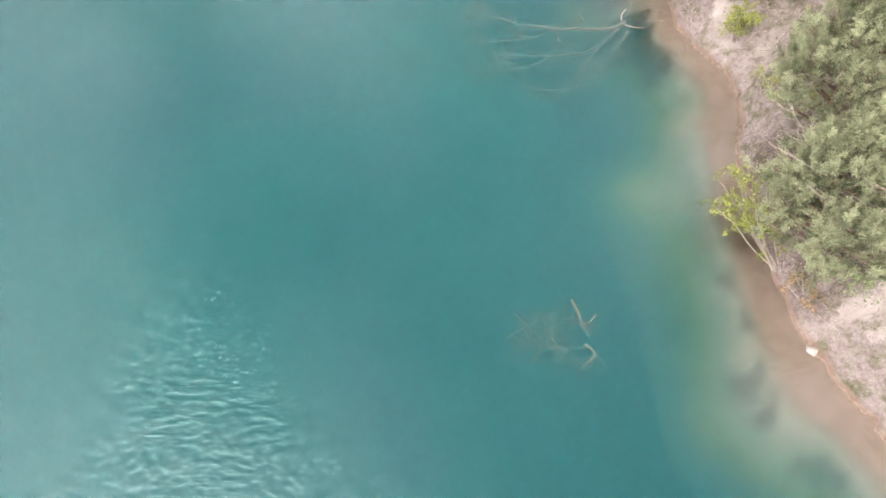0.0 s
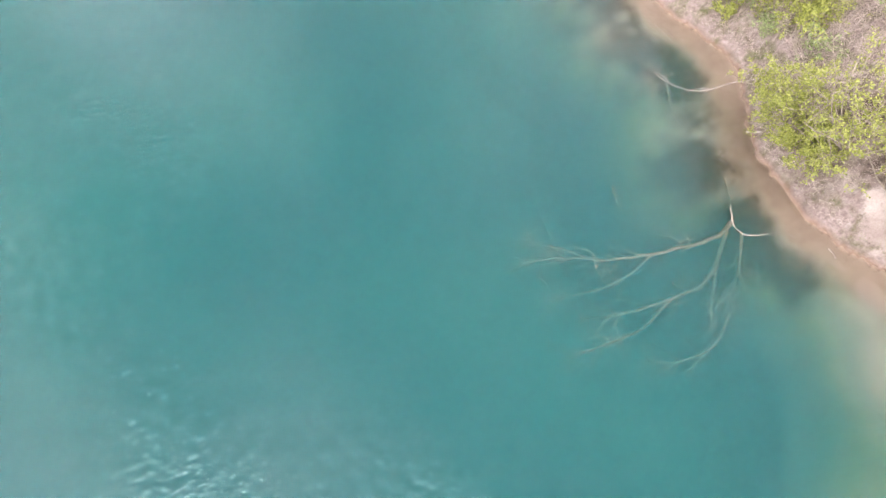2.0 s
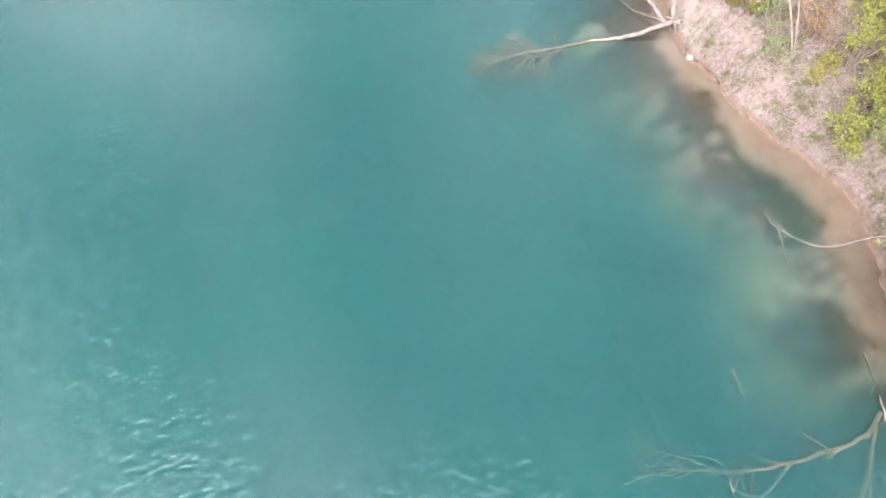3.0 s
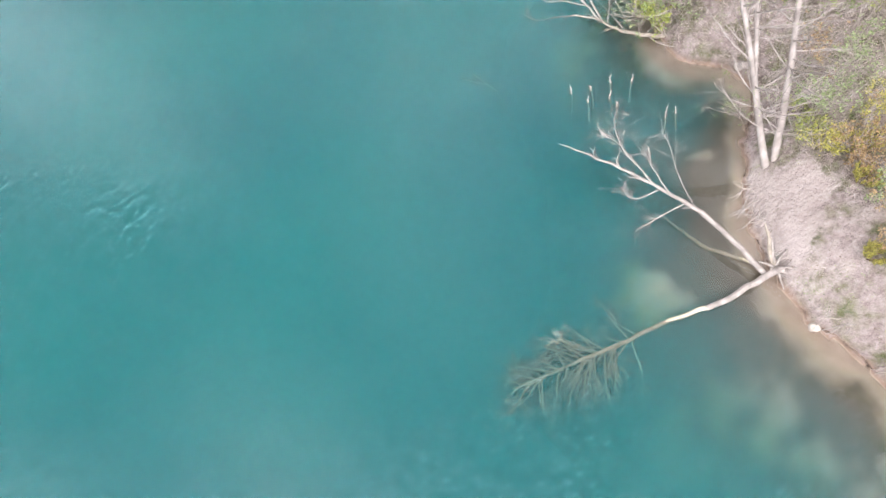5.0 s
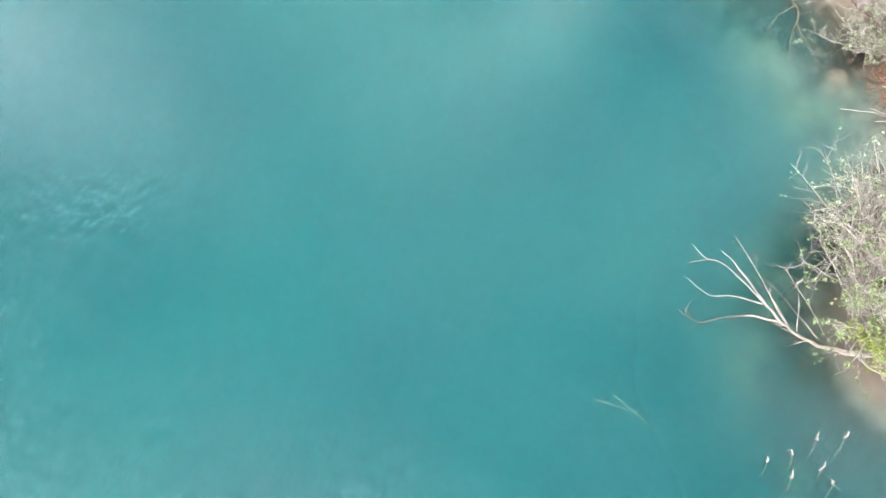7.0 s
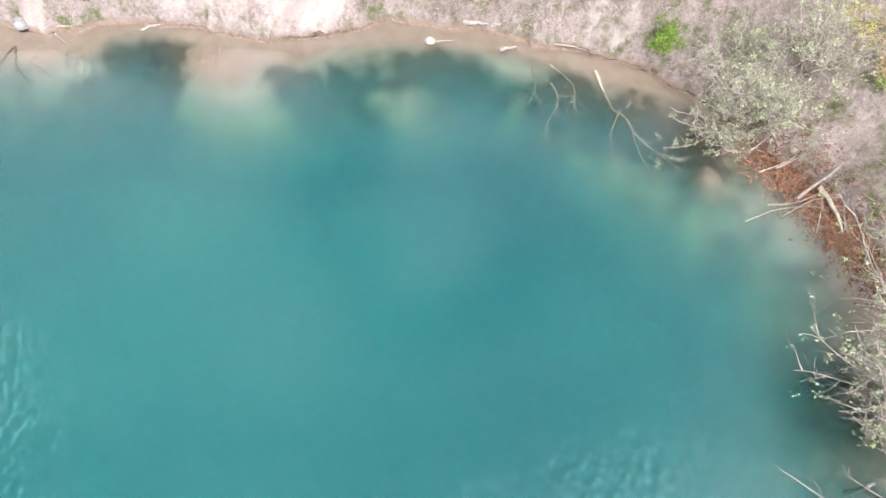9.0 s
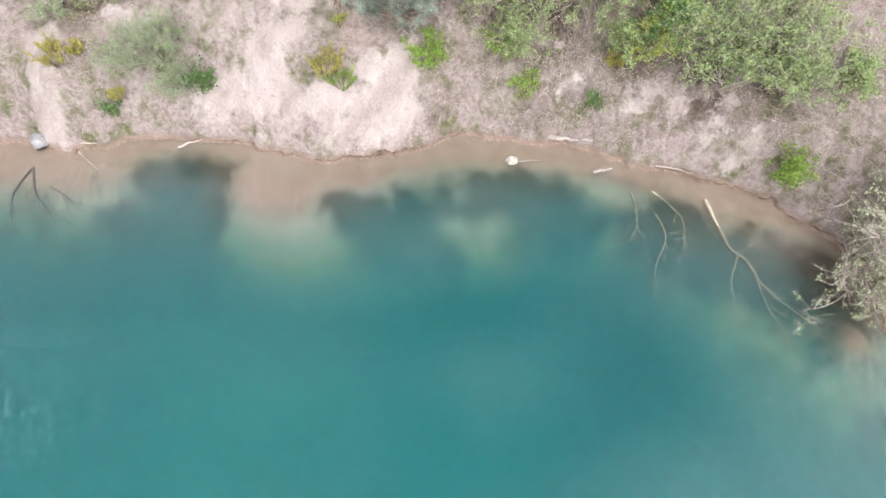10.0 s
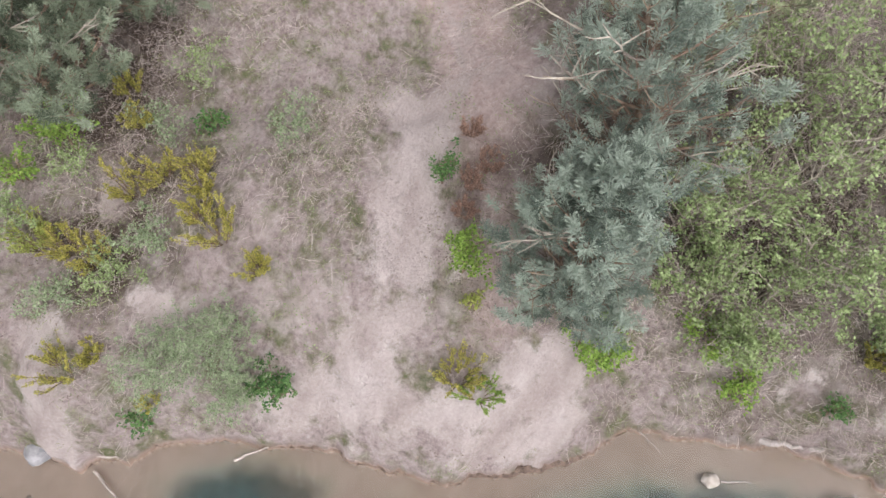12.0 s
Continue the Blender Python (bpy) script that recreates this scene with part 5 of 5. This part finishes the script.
limb_set(brush_heap, [([Vector(p) - o for p in q], t) for q, t in [
    ([(3.0, 5.7, -0.16), (3.12, 5.35, -0.12), (3.17, 5.0, -0.14)], 0.04), ([(3.2, 4.6, -0.15), (3.35, 4.36, -0.1), (3.1, 4.1, -0.16)], 0.04),
    ([(2.45, 4.8, -0.2), (2.65, 4.48, -0.2)], 0.03), ([(1.5, 4.9, -0.55), (2.2, 5.3, -0.45), (2.9, 5.6, -0.4)], 0.025),
    ([(1.7, 5.5, -0.5), (2.2, 4.9, -0.4), (2.9, 4.2, -0.4)], 0.02), ([(2.0, 4.3, -0.5), (2.5, 4.9, -0.45), (2.6, 5.5, -0.5)], 0.02)]], wood_wet, rnd, 12, "branch", 0.7)
for _ in range(26):
    start = Vector((rnd.uniform(1.5, 2.9), rnd.uniform(4.3, 5.5), rnd.uniform(-0.45, -0.25)))
    limb_set(brush_heap, [([p - o for p in wander(start, unit(rnd, 0.2), rnd.uniform(0.3, 0.7), 4, rnd, 0.3)], 0.013)], wood_wet, rnd, 10, "branch", 0.35)
for k, pts in enumerate([[(3.46, 17.05, -0.3), (3.36, 16.5, -0.3)], [(6.2, 19.5, -0.2), (6.0, 18.9, -0.25), (5.95, 18.4, -0.3)], [(6.1, 16.4, -0.15), (5.95, 15.8, -0.2)], [(5.0, 34.0, -0.75), (5.5, 33.4, -0.7)], [(5.3, 33.9, -0.65), (5.55, 33.1, -0.7)]]):
    stick("sunken branch lying below the surface", pts, 0.028, wood_wet, 300 + k, "sunken_branch", "branch", "sunken branches", 5, 0.4)
# drowned branches in the bay
bay_wreck = thing("sunken_branch", "forked grey branch sunk in the shallow bay", "branch", "sunken branches", (16.4, 40.1, -0.05))
o = Vector((16.4, 40.1, -0.05))
limb_set(bay_wreck, [([Vector(p) - o for p in q], t) for q, t in [
    ([(16.6, 40.15, 0.02), (15.74, 39.51, -0.06), (15.47, 39.03, -0.08), (14.82, 38.64, -0.14), (14.28, 38.11, -0.25)], 0.036),
    ([(16.4, 41.2, 0.0), (16.07, 40.5, -0.08), (15.49, 40.3, -0.12)], 0.022), ([(15.9, 41.0, -0.05), (15.49, 40.68, -0.1), (14.79, 40.71, -0.2), (14.2, 40.5, -0.4)], 0.022),
    ([(15.6, 39.3, -0.06), (15.0, 39.3, -0.15), (14.4, 39.0, -0.25)], 0.02), ([(15.2, 38.85, -0.1), (14.9, 38.2, -0.16), (14.75, 37.6, -0.25)], 0.02),
    ([(16.2, 41.6, -0.02), (15.7, 41.3, -0.1), (15.2, 41.3, -0.2)], 0.02)]], wood_wet, rnd, 16, "branch", 0.8)
corner_wreck = thing("sunken_branch", "dark forked branch lying in the shallows", "branch", "sunken branches", (11.9, 53.5, -0.12))
o = Vector((11.9, 53.5, 0.0))
limb_set(corner_wreck, [([Vector(p) - o for p in q], t) for q, t in [([(11.95, 53.5, 0.05), (11.5, 53.1, 0.0), (11.2, 52.5, -0.1)], 0.035), ([(11.95, 53.5, 0.05), (11.3, 53.5, -0.02), (10.8, 53.2, -0.15)], 0.03),
                                                                ([(11.7, 53.3, 0.0), (11.7, 52.7, -0.05), (11.6, 52.2, -0.12)], 0.022)]], bark_grey, rnd, 12, "branch", 0.6)

# stubs that stand out of the water
for k, (x, y, h) in enumerate([(6.55, 31.65, 0.24), (6.72, 31.25, 0.10), (7.21, 31.08, 0.22), (7.22, 30.82, 0.08), (7.55, 31.45, 0.14), (7.98, 31.22, 0.16), (7.94, 30.0, 0.30), (8.2, 29.95, 0.18), (7.0, 31.5, 0.06)]):
    r = random.Random(400 + k)
    post = thing("drowned_stub", "short bleached stub of a drowned tree standing in water", "tree stump", "drowned stubs", (x, y, 0))
    limb_set(post, [([(r.uniform(-0.1, 0.1), -0.2, -0.45), (0, 0, 0.0)], 0.018)], wood_wet, r, 1, "foot", 0.25)
    limb_set(post, [([(0, 0, -0.02), (r.uniform(-0.03, 0.03), 0.04, h * 0.6), (r.uniform(-0.05, 0.08), 0.09, h)], 0.024)], wood_white, r, 0, "tip")

# driftwood, sticks and stones
stick("bare white branch reaching over the shallows", [(8.0, 18.1, 0.9), (7.2, 18.4, 0.75), (6.3, 18.6, 0.5), (5.9, 19.2, 0.3), (5.75, 19.6, 0.25)], 0.015, wood_white, 410, twigs=16, size=0.8)
stick("pale broken stick on the bank", [(7.1, 17.3, 0.15), (7.4, 17.1, 0.25), (7.7, 17.0, 0.3)], 0.03, wood_white, 411, twigs=1)
stick("long bleached branch leaning on the debris beach", [(14.6, 35.4, 0.15), (15.2, 35.0, 0.32), (15.9, 34.6, 0.6), (16.5, 34.2, 0.95)], 0.035, wood_white, 412, twigs=4)
for k, pts in enumerate([[(13.7, 36.25, 0.05), (14.25, 35.65, 0.12), (14.6, 34.9, 0.12)], [(14.3, 35.9, 0.05), (14.6, 35.3, 0.1), (15.3, 34.7, 0.2)], [(14.0, 34.9, 0.0), (14.6, 34.9, 0.1), (15.1, 35.0, 0.2)],
                         [(14.1, 35.6, 0.02), (14.7, 35.1, 0.12), (15.0, 34.5, 0.2)], [(15.2, 35.9, 0.15), (15.7, 35.4, 0.3), (15.9, 34.9, 0.5)], [(15.0, 36.2, 0.1), (15.6, 35.6, 0.25), (16.1, 35.6, 0.5)],
                         [(14.2, 34.3, 0.0), (14.7, 34.5, 0.12), (15.2, 34.4, 0.25)], [(13.6, 34.0, 0.05), (14.2, 34.0, 0.15), (14.8, 34.2, 0.2)], [(13.9, 34.7, -0.1), (14.3, 34.4, 0.05), (14.6, 34.0, 0.2)], [(15.4, 36.5, 0.2), (15.9, 36.2, 0.35), (16.2, 36.3, 0.5)]]):
    stick("dry branch washed up on the russet beach", pts, 0.015, wood_dead if k % 3 else wood_white, 420 + k, "washed_up_branch", "branch", "washed-up branches", 4, 0.45)
stick("thick sodden branch lying into the shallows", [(15.1, 35.0, 0.12), (14.6, 34.6, 0.08), (14.1, 34.4, -0.02)], 0.05, wood_wet, 440, "washed_up_branch", "branch", "washed-up branches", 3, 0.3)
for k, (a, b, t) in enumerate([((16.83, 43.75, 0.10), (16.98, 42.95, 0.16), 0.075), ((16.98, 43.0, 0.14), (17.12, 42.35, 0.2), 0.055), ((16.4, 42.45, 0.02), (16.6, 42.1, 0.06), 0.05), ((16.05, 44.0, 0.03), (16.2, 43.6, 0.05), 0.018),
                               ((17.0, 41.3, 0.1), (17.08, 40.5, 0.12), 0.02), ((12.6, 52.75, 0.05), (12.4, 52.15, 0.04), 0.028), ((12.75, 53.0, 0.08), (12.95, 52.4, 0.1), 0.03), ((13.55, 50.9, 0.04), (13.9, 50.5, 0.08), 0.028), ((16.3, 45.3, 0.06), (16.1, 44.9, 0.08), 0.015), ((7.2, 13.9, 0.02), (7.15, 13.6, 0.1), 0.02)]):
    m = tuple((Vector(a) + Vector(b)) / 2 + Vector((0, 0, 0.03)))
    stick("weathered split log at the waterline" if t > 0.05 else "weathered stick at the waterline", [a, m, b], t, wood_white if k < 4 else wood_dead, 450 + k, "driftwood_log" if t > 0.05 else "driftwood_stick", "driftwood", "driftwood on the shore", 1, 0.2)
boulder("stone", "pale rounded stone lying in the shallows", 8.02, 4.35, 0.0, (0.11, 0.14, 0.12), stone_mat, 1)
boulder("stone", "pale rounded stone lying in the shallows", 16.02, 44.15, 0.02, (0.11, 0.13, 0.14), stone_mat, 2)
boulder("stone", "grey boulder at the foot of the sand scar", 12.55, 53.7, 0.12, (0.2, 0.22, 0.2), stone_grey, 3)
boulder("stone", "white stone at the bank's edge", 8.0, 9.35, 0.14, (0.13, 0.12, 0.12), stone_mat, 4)
boulder("stone", "white stone at the bank's edge", 15.75, 36.75, 0.25, (0.1, 0.08, 0.09), stone_mat, 5)
boulder("stone", "pale stone below the root stump", 6.85, 24.75, 0.05, (0.1, 0.09, 0.12), stone_mat, 6)


# roots that hang out of the bank
def root_tangle(x, y, seed, n=14, reach=0.45):
    r = random.Random(seed)
    ob = thing("exposed_roots", "pale tangle of exposed roots hanging from the bank", "roots", "exposed roots", (x, y, 0.35))
    for _ in range(n):
        g = Geo()
        g.tube(wander((r.uniform(-0.2, 0.2), r.uniform(-0.25, 0.25), r.uniform(-0.05, 0.1)), (-1 + r.uniform(-0.4, 0.4), r.uniform(-0.8, 0.8), -0.6), reach * r.uniform(0.6, 1.2), 5, r, 0.35), taper(0.012, 0.004, 6), 4)
        part("root", g, wood_dead if r.random() < 0.6 else wood_white, ob)


for k, (x, y) in enumerate([(7.3, 23.35), (7.75, 27.4), (7.5, 27.0), (7.25, 24.6)]):
    root_tangle(x, y, 500 + k)


# ---------- grass, herbs and litter (uncountable) ----------
def bare_at(x, y):
    """How bare of growth a spot is."""
    best = 0
    for ax, ay, bx, by, wide in SCARS:
        f = min(1, max(0, ((x - ax) * (bx - ax) + (y - ay) * (by - ay)) / ((bx - ax)**2 + (by - ay)**2)))
        best = max(best, 1.5 - math.hypot(x - ax - f * (bx - ax), y - ay - f * (by - ay)) / wide)
    return best


def scatter(count, seed, lo, hi):
    """Spots on the land between lo and hi metres from the water, with their height."""
    r = np.random.RandomState(seed)
    x, y = r.uniform(6.5, 25, count * 4), r.uniform(-1, 60, count * 4)
    s = inland(x, y)
    ok = (s > lo) & (s < hi)
    x, y, s = x[ok][:count], y[ok][:count], s[ok][:count]
    return np.stack([x, y, ground_z(x, y, s), s], 1)


def grass(name, label, mat, count, seed, blades, length, width, patch, flat, hi=7.5):
    r = random.Random(seed)
    g = Geo()
    spots = scatter(count, seed, 0.12, hi)
    thick = fractal(spots[:, 0], spots[:, 1], patch, seed + 5, 3)
    for (x, y, z, s), t in zip(spots, thick):
        if t < r.uniform(-0.5, 0.35) or bare_at(x, y) > r.uniform(0.1, 0.9):
            continue
        lay = (unit(r, 0.2) + Vector((-0.9, 0.5 * math.sin(x * 1.3) + 0.6 * math.sin(y * 0.9), 0))).normalized()
        for _ in range(blades):
            way = (unit(r, 0.3) * flat + lay * 0.5 + Vector((0, 0, 0.75))).normalized()
            g.blade((x + r.gauss(0, 0.07), y + r.gauss(0, 0.07), z - 0.02), way, length * r.uniform(0.5, 1.3), width, lay * 0.5 + Vector((0, 0, -0.75)), r)
    ob = new(name, g.mesh(name, mat))
    return tagged(ob, label, "grass", kind="stuff")


grass("dry_grass", "matted straw-coloured dead grass on the banks", dry_blade, 30000, 600, 13, 0.33, 0.0062, 2.2, 1.2)
grass("fresh_grass", "thin young green grass between dead stalks", green_blade, 20000, 601, 9, 0.17, 0.0055, 1.3, 0.9)


def herbs(name, label, mat, count, seed, size, patch, low, hi=7.5):
    """Small leaves close to the ground."""
    r = random.Random(seed)
    g = Geo()
    spots = scatter(count, seed, 0.1, hi)
    thick = fractal(spots[:, 0], spots[:, 1], patch, seed + 9, 3)
    for (x, y, z, s), t in zip(spots, thick):
        if t < r.uniform(low, low + 0.4) or bare_at(x, y) > r.uniform(0.1, 0.8):
            continue
        for _ in range(5):
            p = Vector((x + r.gauss(0, 0.06), y + r.gauss(0, 0.06), z + r.uniform(0.0, 0.08)))
            g.leaf(p, unit(r, 0.3) + Vector((0, 0, 0.2)), (0, 0, 1), size * r.uniform(0.6, 1.3), size * 0.55)
    ob = new(name, g.mesh(name, mat))
    return tagged(ob, label, "ground cover", kind="stuff")


herbs("green_herbs", "low green herbs and moss on the banks", leaf_mid, 14000, 610, 0.035, 1.0, 0.38)
herbs("olive_herbs", "low olive herbs on the banks", leaf_olive, 12000, 611, 0.035, 1.1, 0.3)
herbs("leaf_litter", "brown dead leaves and bits of bark on the ground", mould_mat, 9000, 612, 0.04, 1.0, 0.0)


def russet_beach():
    """Rust-brown wash of needles and bark chips in the corner of the bay."""
    r = random.Random(620)
    g = Geo()
    for _ in range(5200):
        f = r.random()
        cx, cy = 13.4 + 2.6 * f, 33.4 + 3.0 * f**1.2
        x, y = cx + r.gauss(0, 0.34) - 0.05, cy + r.gauss(0, 0.34)
        g.leaf((x, y, 0), unit(r, 0.15), (0, 0, 1), r.uniform(0.04, 0.13), r.uniform(0.015, 0.05))
    xy = np.array([g.v[i][:2] for i in range(0, len(g.v), 4)])
    h = np.maximum(ground_z(xy[:, 0], xy[:, 1]), 0.0) + 0.015
    for i in range(len(xy)):
        for k in range(4):
            g.v[4 * i + k] = g.v[4 * i + k] + Vector((0, 0, float(h[i])))
    return tagged(new("bark_debris", g.mesh("bark_debris", litter_mat)), "rust-brown washed-up bark chips and needles on the beach", "debris", kind="stuff")


russet_beach()
